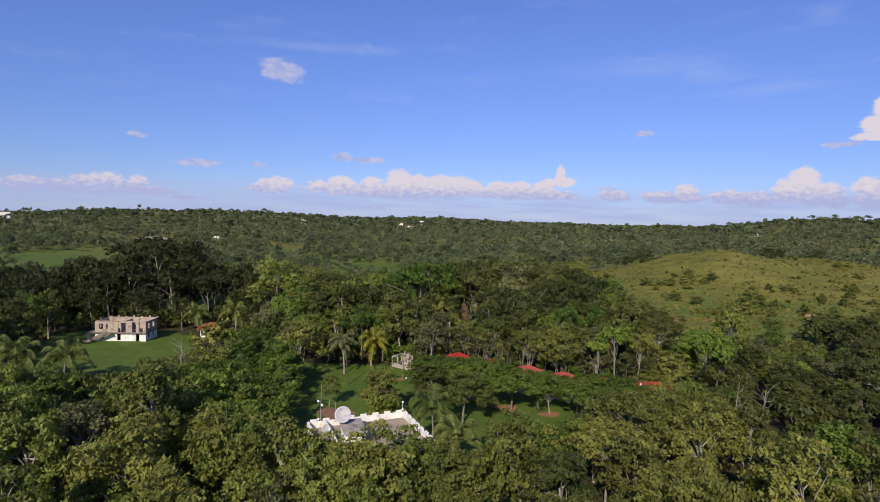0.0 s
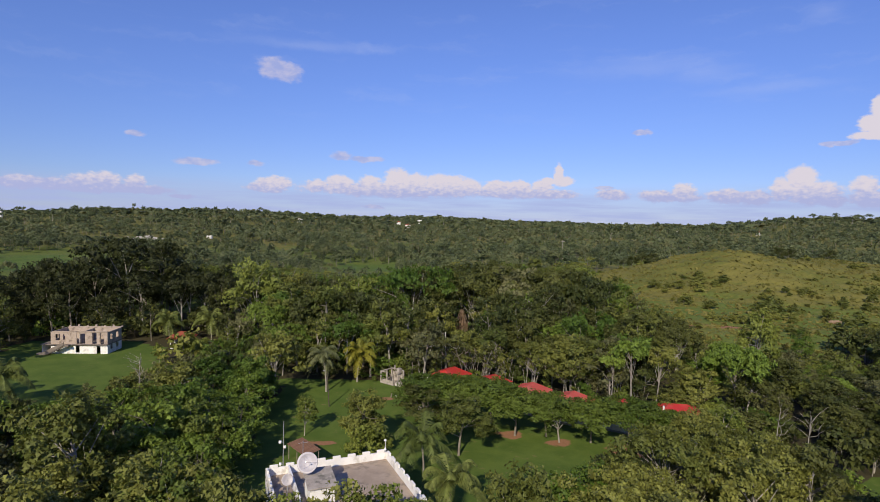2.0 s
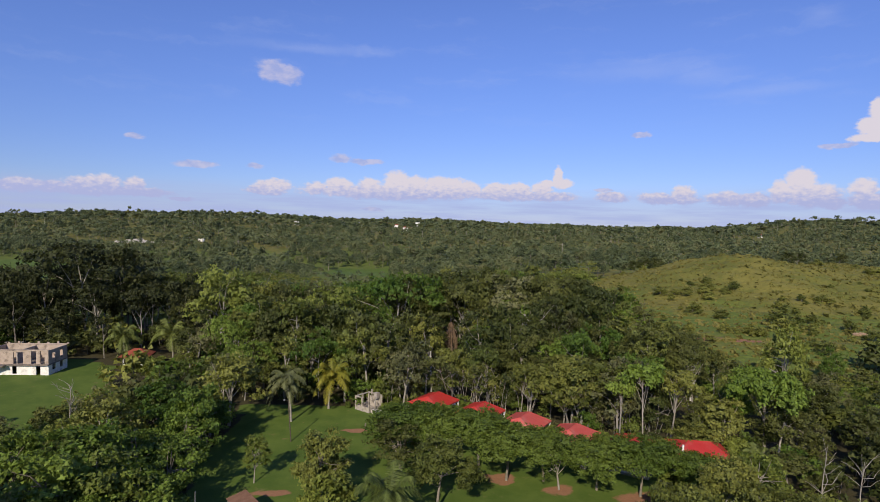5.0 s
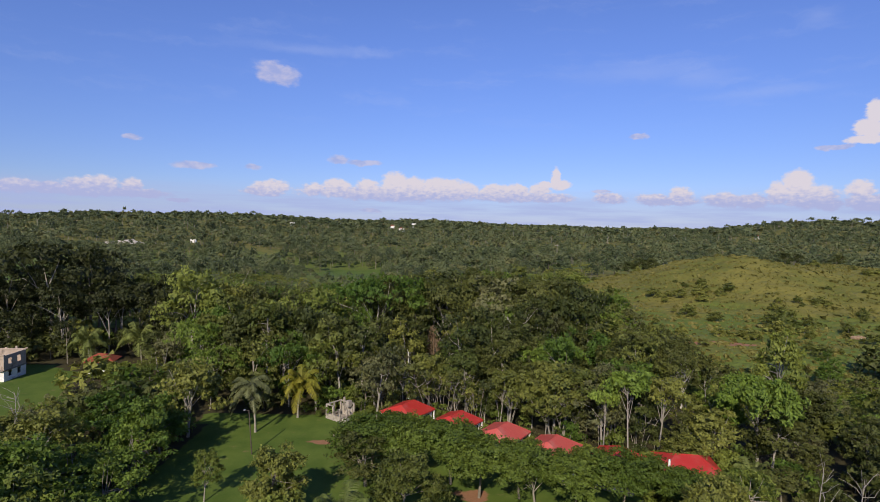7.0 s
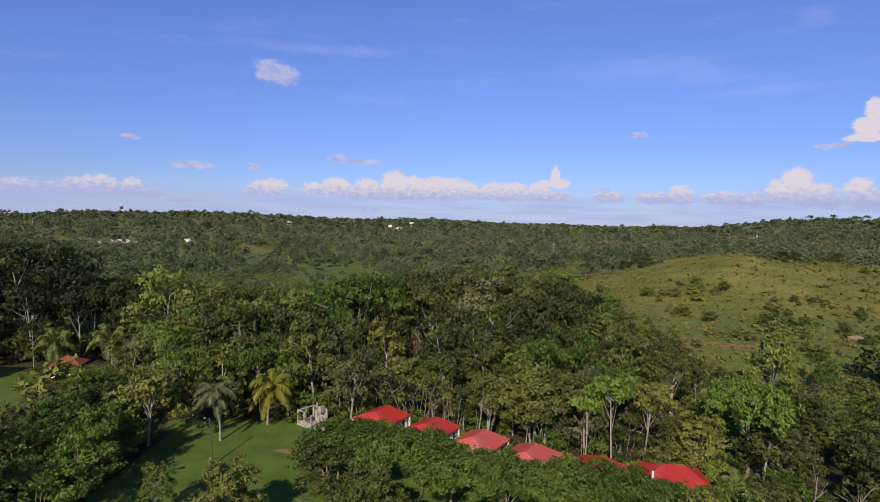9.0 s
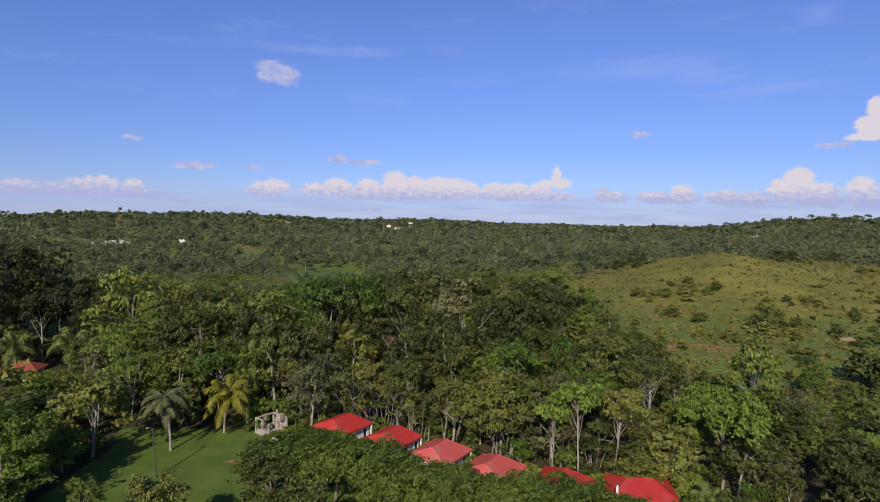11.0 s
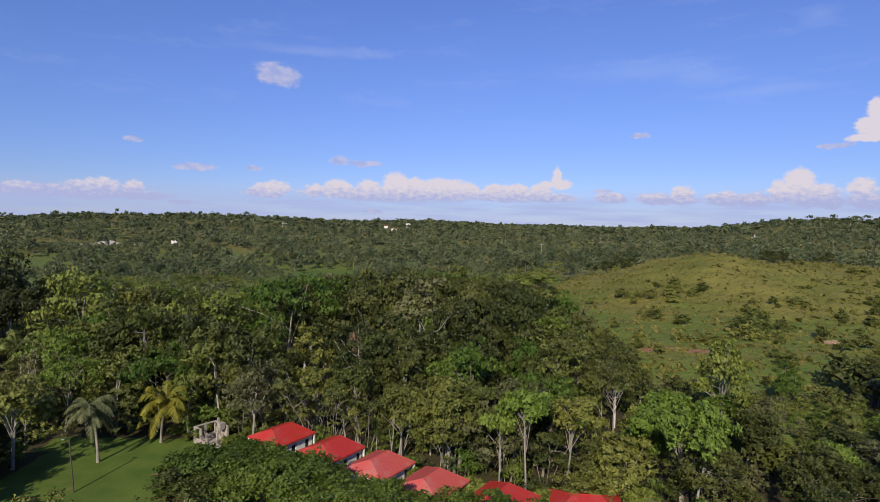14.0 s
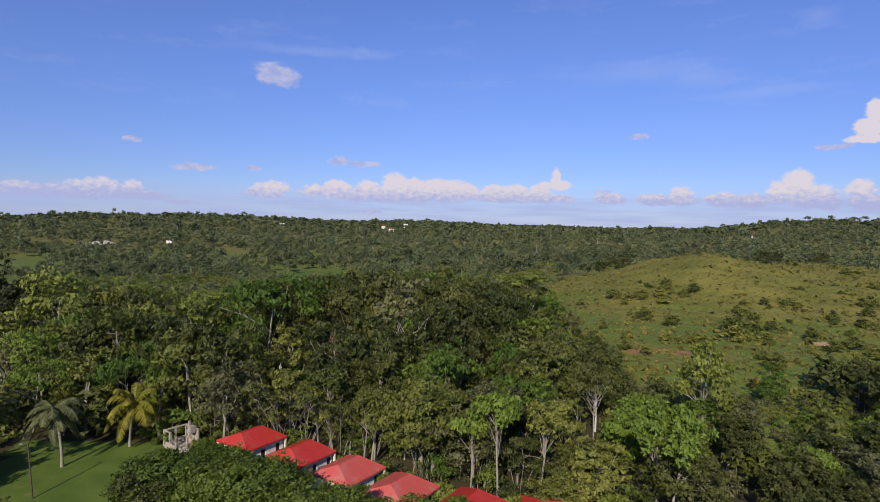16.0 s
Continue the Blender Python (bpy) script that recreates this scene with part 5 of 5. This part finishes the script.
def tree_height(x, y, rng):
    """How high the wood stands, by place."""
    h = np.interp(y, [24, 60, 90, 118, 150, 185, 222, 480], [10.8, 11.5, 10.5, 11.5, 14.5, 13.5, 9.0, 9.5])
    h = h + 5.0 * bump2(x, y, -95, 168, 42, 20) + 3.5 * bump2(x, y, -34, 160, 12, 14) + 7.0 * bump2(x, y, 18, 184, 26, 24) - 3.0 * bump2(x, y, 9, 154, 8, 12) - 3.6 * bump2(x, y, 54, 90, 22, 22) - 8.5 * bump2(x, y, 108, 130, 46, 30) - 3.0 * bump2(x, y, -10, 53, 18, 9)
    h = h - 6.0 * bump2(x, y, -52, 118, 10, 20) - 2.5 * bump2(x, y, -37, 108, 8, 12) - 8.0 * bump2(x, y, -55, 138, 12, 11) - 6.0 * bump2(x, y, -58, 104, 9, 12) - 3.0 * bump2(x, y, 56, 70, 12, 10) - 9.5 * bump2(x, y, -190, 280, 90, 75) - 3.0 * bump2(x, y, -50, 112, 7, 14) - 3.5 * bump2(x, y, 58, 160, 14, 26) - 5.0 * bump2(x, y, -122, 172, 22, 26) - 5.0 * bump2(x, y, 42, 88, 16, 14) - 4.0 * bump2(x, y, -66, 88, 22, 16) - 5.0 * bump2(x, y, -40, 290, 36, 50)
    return h * np.clip(rng.normal(0.94, 0.2, np.shape(x)), 0.5, 1.4)


rng = np.random.default_rng(7)
for x, y, h in ((-19.5, 59.5, 11.6), (-14.5, 55.6, 12.4), (-10.6, 54.8, 12.0), (-6.8, 55.2, 12.2), (-3.0, 55.6, 11.9), (0.6, 56.4, 10.4), (4.0, 58.0, 9.4), (-6.5, 52.0, 10.5), (0.0, 54.0, 10.2), (-12.0, 51.5, 10.5), (7.5, 61.5, 10.2), (13.0, 66.0, 9.0), (31.5, 82.5, 9.6), (36.5, 86.0, 9.6), (41.0, 90.5, 8.6)):
    plant("wood%d" % int(rng.choice([0, 1, 4, 5])), x, y, h * float(rng.uniform(0.95, 1.05)), wide=0.95)
xs, ys = woods(rng, 32, 126, 6.2)
hs = tree_height(xs, ys, rng)
for x, y, h in zip(xs, ys, hs):
    k = int(rng.choice(8, p=[0.2, 0.17, 0.13, 0.12, 0.15, 0.1, 0.08, 0.05] if y > 76 or x > 18 else [0.20, 0.29, 0.03, 0.06, 0.16, 0.20, 0.02, 0.04]))
    if x > 38 and 80 < y < 126 and rng.random() < 0.85:
        k = int(rng.choice([2, 6]))
    elif x > 24 and y < 84 and rng.random() < 0.7:
        k = int(rng.choice([2, 6, 9, 4]))
    if -125 < x < -54 and y > 120:
        k = int(rng.choice([2, 6]))
    if x < -24 and 70 < y < 128 and x > -62:
        k = int(rng.choice([1, 5, 8, 9, 0, 4, 8] if y > 92 else [8, 2, 8, 9, 1]))
    elif x > 48 and y < 80 and rng.random() < 0.4:
        k = int(rng.choice([9, 2, 6]))
    if x > 10 and y < 80:
        k = int(rng.choice([2, 2, 4, 6, 9, 3, 0]))
    if rng.random() < (0.13 if y < 95 and x > -24 else 0.03 if y < 95 else 0.0):
        plant("gaunt" if x > 8 else "gaunt_round", x, y, h * 0.95, wide=rng.uniform(0.8, 1.0))
        continue
    plant(("wood%d" if y < 78 else "back%d") % k, x, y, h, wide=rng.uniform(0.85, 1.15) * (11.0 / h) ** 0.35)


def scatter(name, label, category, kinds, x, y, h, rng, wide=(0.85, 1.2)):
    """Many far trees in one mesh: each is a turned, scaled copy of one of the kinds."""
    names = list(dict.fromkeys(m for k in kinds for m in k[1:3]))
    pick = rng.integers(len(kinds), size=len(x))
    z = land(x, y)
    vs, fs, ms, tones, base = [], [], [], [], 0
    for i, (arrays, leaf, bark) in enumerate(kinds):
        sel = np.nonzero(pick == i)[0]
        a = rng.uniform(0, 2 * np.pi, len(sel))
        k = h[sel] / 10.0
        w = k * rng.uniform(*wide, len(sel))
        ca, sa = np.cos(a)[:, None], np.sin(a)[:, None]
        own = (a * 7.31) % 1.0
        for (v, f), mat in zip(arrays, (bark, leaf)):
            if not len(sel) or not len(v):
                continue
            px = (v[:, 0] * ca - v[:, 1] * sa) * w[:, None] + x[sel][:, None]
            py = (v[:, 0] * sa + v[:, 1] * ca) * w[:, None] + y[sel][:, None]
            pz = v[:, 2] * k[:, None] + z[sel][:, None]
            vs.append(np.stack([px, py, pz], 2).reshape(-1, 3))
            fs.append((f[None] + (np.arange(len(sel)) * len(v))[:, None, None] + base).reshape(-1, 3))
            ms.append(np.full(len(sel) * len(f), names.index(mat)))
            tones.append(np.repeat(own, len(v)))
            base += len(sel) * len(v)
    me = mesh_data(name, np.concatenate(vs), np.concatenate(fs), [LEAF[n] if n in LEAF else BARKS[n] for n in names], np.concatenate(ms))
    me.attributes.new("tone", "FLOAT", "POINT").data.foreach_set("value", np.concatenate(tones).astype(np.float32))
    return tagged(new(name, me), label, category, kind="stuff")


BARKS = {"bark": BARK, "pale": PALE_BARK, "dry": DRY}
# shrubs and saplings under and between the trees
under = [(tree_arrays(120 + i, "bush", 200, 1.4, 1.05, 2, 3), leaf, "bark") for i, leaf in enumerate(("dark", "olive", "dark", "deep", "dark"))]
xs, ys = woods(rng, 34, 175, 5.4, trees=False)
edge = (np.abs(xs - 24) < 40) & (np.abs(ys - 122) < 19)
fine_under = [(tree_arrays(130 + i, "bush", 620, 0.75, 0.58, 2, 3), leaf, "bark") for i, leaf in enumerate(("green", "olive", "dark", "dusty", "deep"))]
scatter("thicket", "leafy green thicket behind the cabins", "undergrowth", fine_under, xs[edge], ys[edge], rng.uniform(2.0, 5.5, int(edge.sum())), rng, (0.8, 1.3))
xs, ys = xs[~edge], ys[~edge]
scrubby = inside(SCRUB_EAST, xs, ys) | inside(SCRUB_WEST, xs, ys) | inside(SCRUB_DEAD, xs, ys)
scatter("undergrowth", "green shrubs and saplings under the trees", "undergrowth", under, xs, ys, rng.uniform(2.2, 6.5, len(xs)) * np.where(scrubby, 0.55, np.where(ys > 112, 1.25, 1.0)), rng, (0.8, 1.3))

sx, sy = woods(rng, 92, 162, 2.7, trees=False)
low = inside(SCRUB_EAST, sx, sy) | inside(GAP, sx, sy) | inside(SCRUB_WEST, sx, sy)
scatter("scrub", "low green scrub at the foot of the grassy hill", "undergrowth", fine_under, sx[low], sy[low], rng.uniform(1.2, 3.6, int(low.sum())), rng, (0.8, 1.4))


def mixed_wood(seed, leaves_each, length, width):
    return [(tree_arrays(seed + i, style, int(leaves_each * share), length, width, 5, 3), leaf, bark) for i, (style, share, leaf, bark) in enumerate([
        ("round", 0.95, "olive", "pale"), ("dense", 1.0, "green", "pale"), ("dense", 1.0, "dark", "pale"), ("round", 0.8, "dusty", "pale"),
        ("dense", 1.0, "olive", "pale"), ("round", 0.95, "green", "pale"), ("slender", 0.5, "olive", "pale"), ("umbrella", 1.1, "dark", "pale"), ("umbrella", 1.0, "deep", "pale"), ("round", 0.95, "deep", "bark"), ("round", 0.95, "dark", "pale")])]


near_wood, back_wood = mixed_wood(60, 2300, 0.33, 0.29), mixed_wood(160, 520, 0.62, 0.52)
# lighter leaves down the valley; the far ones have haze in their colour
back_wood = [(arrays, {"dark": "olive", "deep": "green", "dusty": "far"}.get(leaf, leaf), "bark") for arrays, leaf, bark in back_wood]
xs, ys = woods(rng, 126, 200, 5.9)
hs = tree_height(xs, ys, rng)
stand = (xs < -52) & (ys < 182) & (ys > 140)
east = xs > -6
scatter("woodland", "mixed tropical woodland with pale trunks", "woodland", near_wood, xs[~stand & ~east], ys[~stand & ~east], hs[~stand & ~east], rng, (0.62, 0.95))
scatter("shady_woodland", "darker woodland with pale limbs below the grassy hill", "woodland", [near_wood[i] for i in (2, 7, 8, 9, 10, 0, 3, 10, 4)], xs[east], ys[east], hs[east], rng, (0.66, 1.0))
# the dark kinds again, in leaves coloured down for the stand's shade
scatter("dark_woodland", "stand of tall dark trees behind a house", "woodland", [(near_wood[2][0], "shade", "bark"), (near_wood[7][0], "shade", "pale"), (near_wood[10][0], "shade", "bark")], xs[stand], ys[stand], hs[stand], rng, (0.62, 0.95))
xs, ys = woods(rng, 200, 320, 7.2)
scatter("back_woodland", "mixed tropical woodland down the valley", "woodland", back_wood, xs, ys, tree_height(xs, ys, rng), rng, (1.2, 1.8))

# all distant kinds below wear the leaves with haze in their colour
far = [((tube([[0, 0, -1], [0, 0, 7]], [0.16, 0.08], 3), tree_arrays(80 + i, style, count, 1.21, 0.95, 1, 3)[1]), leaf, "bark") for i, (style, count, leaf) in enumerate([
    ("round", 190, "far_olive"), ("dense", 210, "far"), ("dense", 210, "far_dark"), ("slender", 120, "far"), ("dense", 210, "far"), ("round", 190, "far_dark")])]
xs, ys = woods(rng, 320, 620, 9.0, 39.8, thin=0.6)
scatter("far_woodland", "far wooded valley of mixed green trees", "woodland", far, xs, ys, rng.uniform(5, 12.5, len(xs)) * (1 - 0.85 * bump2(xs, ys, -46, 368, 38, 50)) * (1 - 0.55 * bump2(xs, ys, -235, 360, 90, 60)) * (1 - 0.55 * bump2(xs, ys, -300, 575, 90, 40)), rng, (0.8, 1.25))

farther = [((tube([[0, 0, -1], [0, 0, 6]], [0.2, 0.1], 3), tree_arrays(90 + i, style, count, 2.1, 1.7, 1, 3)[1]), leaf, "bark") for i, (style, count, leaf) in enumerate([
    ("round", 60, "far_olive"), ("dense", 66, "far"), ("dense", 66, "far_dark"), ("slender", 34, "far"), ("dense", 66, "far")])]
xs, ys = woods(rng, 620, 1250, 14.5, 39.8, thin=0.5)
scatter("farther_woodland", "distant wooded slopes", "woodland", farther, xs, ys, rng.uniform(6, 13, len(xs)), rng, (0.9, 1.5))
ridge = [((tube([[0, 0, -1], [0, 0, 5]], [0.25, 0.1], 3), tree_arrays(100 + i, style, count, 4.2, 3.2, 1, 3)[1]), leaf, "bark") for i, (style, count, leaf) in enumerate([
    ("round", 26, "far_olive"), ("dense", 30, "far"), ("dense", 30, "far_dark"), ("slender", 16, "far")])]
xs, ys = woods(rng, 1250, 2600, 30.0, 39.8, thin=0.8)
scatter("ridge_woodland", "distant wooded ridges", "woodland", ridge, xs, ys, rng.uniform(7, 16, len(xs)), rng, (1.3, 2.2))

# tall grass tufts on the hill
def grass_tufts():
    rng = np.random.default_rng(23)
    x, y = rng.uniform(52, 345, 30000), rng.uniform(140, 372, 30000)
    k = inside(HILL, x, y)
    x, y = x[k][:13000], y[k][:13000]
    n = len(x)
    z, size = land(x, y), rng.uniform(0.2, 0.5, n) + 0.9 * rng.uniform(0, 1, n) ** 5
    vs = []
    for blade in range(3):
        a = rng.uniform(0, 6.28, n)
        dx, dy = np.cos(a) * size * 0.55, np.sin(a) * size * 0.55
        ox, oy = rng.normal(size=n) * 0.3 * size, rng.normal(size=n) * 0.3 * size
        vs.append(np.stack([np.stack([x - dx + ox, y - dy + oy, z - 0.1], 1), np.stack([x + dx + ox, y + dy + oy, z - 0.1], 1),
                            np.stack([x + dx * 1.3 + oy, y + dy * 1.3 + ox, z + size * 0.6], 1), np.stack([x - dx * 0.7 + oy, y - dy * 0.7 - ox, z + size * 0.75], 1)], 1))
    v = np.concatenate(vs).reshape(-1, 3)
    i = np.arange(len(v) // 4) * 4
    f = np.concatenate([np.stack([i, i + 1, i + 2], 1), np.stack([i, i + 2, i + 3], 1)])
    tagged(new("tall_grass", mesh_data("tall_grass", v, f, LEAF_GRASS)), "tufts of tall dry-green grass", "grass", kind="stuff")


grass_tufts()

# bushes on the grassy hill
for i in range(110):
    x, y = float(rng.uniform(60, 300)), float(rng.uniform(142, 370))
    if inside(HILL, x, y):
        foot = max(0.0, 1 - abs(y - 172) / 40)
        plant("hill_bush", x, y, float(rng.choice([1.0, 1.3, 1.6, 2.2, 3.0]) + foot * rng.uniform(0, 2.4)), wide=float(rng.uniform(1.1, 2.1)), group="bushes on the hill")

for x, y, h in [(106.0, 192.1, 5.4), (117.6, 195.4, 3.0), (89.3, 214.0, 3.0), (95.4, 206.8, 3.0), (91.5, 246.3, 3.4), (105.0, 237.7, 2.6)]:
    plant("hill_bush", x, y, h, wide=1.7, group="bushes on the hill")

# loose clumps of lower bushes on the hill's near face
clumps = np.random.default_rng(61)
for i in range(26):
    cx, cy = float(clumps.uniform(66, 165)), float(clumps.uniform(158, 262))
    for j in range(int(clumps.integers(1, 5))):
        x, y = cx + float(clumps.normal()) * 4.0, cy + float(clumps.normal()) * 3.0
        if inside(HILL, x, y):
            plant("hill_bush", x, y, float(clumps.uniform(1.2, 3.4)), wide=float(clumps.uniform(0.9, 1.5)), group="bushes on the hill")

# emergent trees along the far skyline
xs, ys = woods(rng, 900, 1700, 62.0)
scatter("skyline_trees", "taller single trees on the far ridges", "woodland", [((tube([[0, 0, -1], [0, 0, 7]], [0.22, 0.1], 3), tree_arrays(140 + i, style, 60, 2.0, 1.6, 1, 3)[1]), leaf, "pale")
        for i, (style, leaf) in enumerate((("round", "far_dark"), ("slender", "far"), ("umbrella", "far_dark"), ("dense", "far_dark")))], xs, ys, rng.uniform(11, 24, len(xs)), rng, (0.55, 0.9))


for x, y, h in ((29.0, 109.8, 3.6), (34.2, 107.4, 3.2), (37.4, 108.0, 3.8), (46.8, 106.2, 4.2), (52.5, 118.6, 2.4), (48.0, 120.8, 2.8), (55.0, 122.0, 3.2), (46.0, 118.4, 2.6), (21.5, 115.2, 3.0), (14.6, 119.6, 3.0), (8.0, 124.6, 3.2), (42.0, 109.0, 4.0)):
    plant("bush", x, y, h, wide=1.1, label="green shrub growing behind the cabins", group="shrubs behind the cabins")
for x, y, h in ((-15.2, 58.6, 6.4), (-17.6, 61.5, 6.2), (-11.5, 56.8, 5.8), (-7.0, 57.2, 5.5), (-2.5, 58.0, 5.0), (3.4, 59.0, 4.6)):
    plant("bush", x, y, h, wide=0.8, label="tall green shrub in front of the white house", group="shrubs by the white house")
# tall trees behind the lawn; their dark leaf colour also supplies the deep shade
for x, y, h in ((-10.5, 137.0, 17.5), (-15.5, 139.0, 18.5), (-21.5, 142.0, 18.5), (-27.5, 141.0, 17.5)):
    plant("back2", x, y, h, wide=0.8, label="tall dense dark green tree behind the lawn")

# thin pale-stemmed trees in a band behind the cabins
stems = np.random.default_rng(91)
for i in range(34):
    t = stems.uniform(0, 1)
    x, y = 0.0 + 46 * t + stems.normal() * 0.8, 128.5 - 18.5 * t + abs(stems.normal()) * 2.6
    plant(("stems%d" % int(stems.integers(3)) if stems.random() < 0.72 else "back7") if stems.random() < 0.96 else "lime_slender", x, y, float(stems.uniform(7.0, 12.0)), wide=float(stems.uniform(0.8, 1.2)), group="pale-stemmed trees behind the cabins")


# ---- far things ----
def far_house(x, y, w, d, h, roof_mat, label, turn=0.0, flat=False):
    ob = thing("far_house", label, "house", x, y, turn)
    z0 = 3.0
    part("wall", wall(w, h + z0, 0.3, [(w * 0.2, w * 0.35, z0 + 0.8, z0 + 2.0), (w * 0.6, w * 0.75, z0 + 0.8, z0 + 2.0)]), WHITE, ob).matrix_local = pose(-w / 2, -d / 2, 0)
    part("wall", wall(w, h + z0, 0.3, []), WHITE, ob).matrix_local = pose(w / 2, d / 2, 0, 0, 0, 180)
    for sx in (-1, 1):
        part("side_wall", boxes((sx * w / 2 - 0.15, sx * w / 2 + 0.15, -d / 2 + 0.3, d / 2 - 0.3, 0, h + z0)), WHITE, ob)
    if flat:
        part("roof", boxes((-w / 2 - 0.3, w / 2 + 0.3, -d / 2 - 0.3, d / 2 + 0.3, h + z0, h + z0 + 0.35)), CONCRETE, ob)
    else:
        part("roof", hip_roof(bmesh.new(), w / 2 + 0.6, d / 2 + 0.6, w / 5, h + z0 + 0.1, 2.2), roof_mat, ob)


far_house(-319, 1320, 10, 7, 6, STEEL, "small white house far off on a wooded ridge", 8, True)
far_house(-63, 1200, 10, 7, 6.5, RED_TILE, "far white house with orange-red roof on the ridge", -10)
far_house(-46, 1420, 10, 7, 8, STEEL, "small white house far off on a wooded ridge", 5, True)
far_house(560, 1320, 26, 10, 6, STEEL, "long low white building far across the valley", -12, True)
far_house(608, 1080, 8, 6, 2.6, RED_TILE, "far pale house with red roof on a hill", -20)
far_house(-266, 672, 6, 5, 2.4, STEEL, "small pale house among far trees", 12, True)
far_house(-836, 1080, 22, 12, 14, RED_TILE, "large pale building far off on the ridge", 30, True)
far_house(-92, 1330, 8, 6, 6.5, RED_TILE, "far white house with orange-red roof on the ridge", 15)

# pale quarry scar: broken stone on the far slope
stones = np.random.default_rng(77)
bm = bmesh.new()
for i in range(150):
    x, y = stones.normal(-329, 11.0), stones.normal(652, 7)
    r = stones.uniform(0.8, 2.9)
    m = Matrix.Translation((x, y, float(land(x, y)) + 1.0 + 3.5 * math.exp(-((x + 329) / 13) ** 2 - ((y - 655) / 8) ** 2))) @ Euler(stones.uniform(0, 3, 3).tolist()).to_matrix().to_4x4() @ Matrix.Diagonal((r, r * 0.8, r * 0.7, 1))
    bmesh.ops.create_icosphere(bm, subdivisions=1, radius=1.0, matrix=m)
tagged(part("rubble", bm, STONE), "pale heap of quarried stone on a far slope", "rubble", kind="stuff")

pylon = thing("power_pole", "tall bare power pole far down the valley", "pole", 110.6, 508.0)
part("pole", rod((0, 0, -1), (0, 0, 17), 0.35, 0.22), PALE_BARK, pylon)
part("crossarm", rod((-2.0, 0, 15.6), (2.0, 0, 15.6), 0.16, sides=6), PALE_BARK, pylon)

# things lying about the lawn
post = thing("stump", "short dark tree stump on the lawn", "stump", -7.3, 117.5)
part("stump_wood", rod((0, 0, -0.1), (0.05, 0, 0.8), 0.16, 0.12, 7), BARK, post)
part("root_flare", rod((0, 0, -0.1), (0, 0, 0.12), 0.3, 0.16, 7), BARK, post)
bucket = thing("bucket", "small white bucket standing on the lawn", "bucket", -6.4, 117.2)
part("pail", rod((0, 0, 0), (0, 0, 0.34), 0.15, 0.2, 12), WHITE, bucket)
part("rim", rod((0, 0, 0.34), (0, 0, 0.37), 0.22, 0.22, 12), WHITE, bucket)
heap = thing("soil_heap", "small brown soil heap with a pale sack", "heap", 119.4, 179.5, 20)
hm = np.random.default_rng(5)
bm = bmesh.new()
for i in range(14):
    r = hm.uniform(0.3, 0.7)
    bmesh.ops.create_icosphere(bm, subdivisions=1, radius=r, matrix=Matrix.Translation((hm.normal() * 1.1, hm.normal() * 0.7, r * 0.5)))
part("soil", bm, DRY, heap)
part("sack", boxes((-0.5, 0.4, -1.3, -0.8, 0.0, 0.5), bevel=0.15), WHITE, heap, "pale sack")
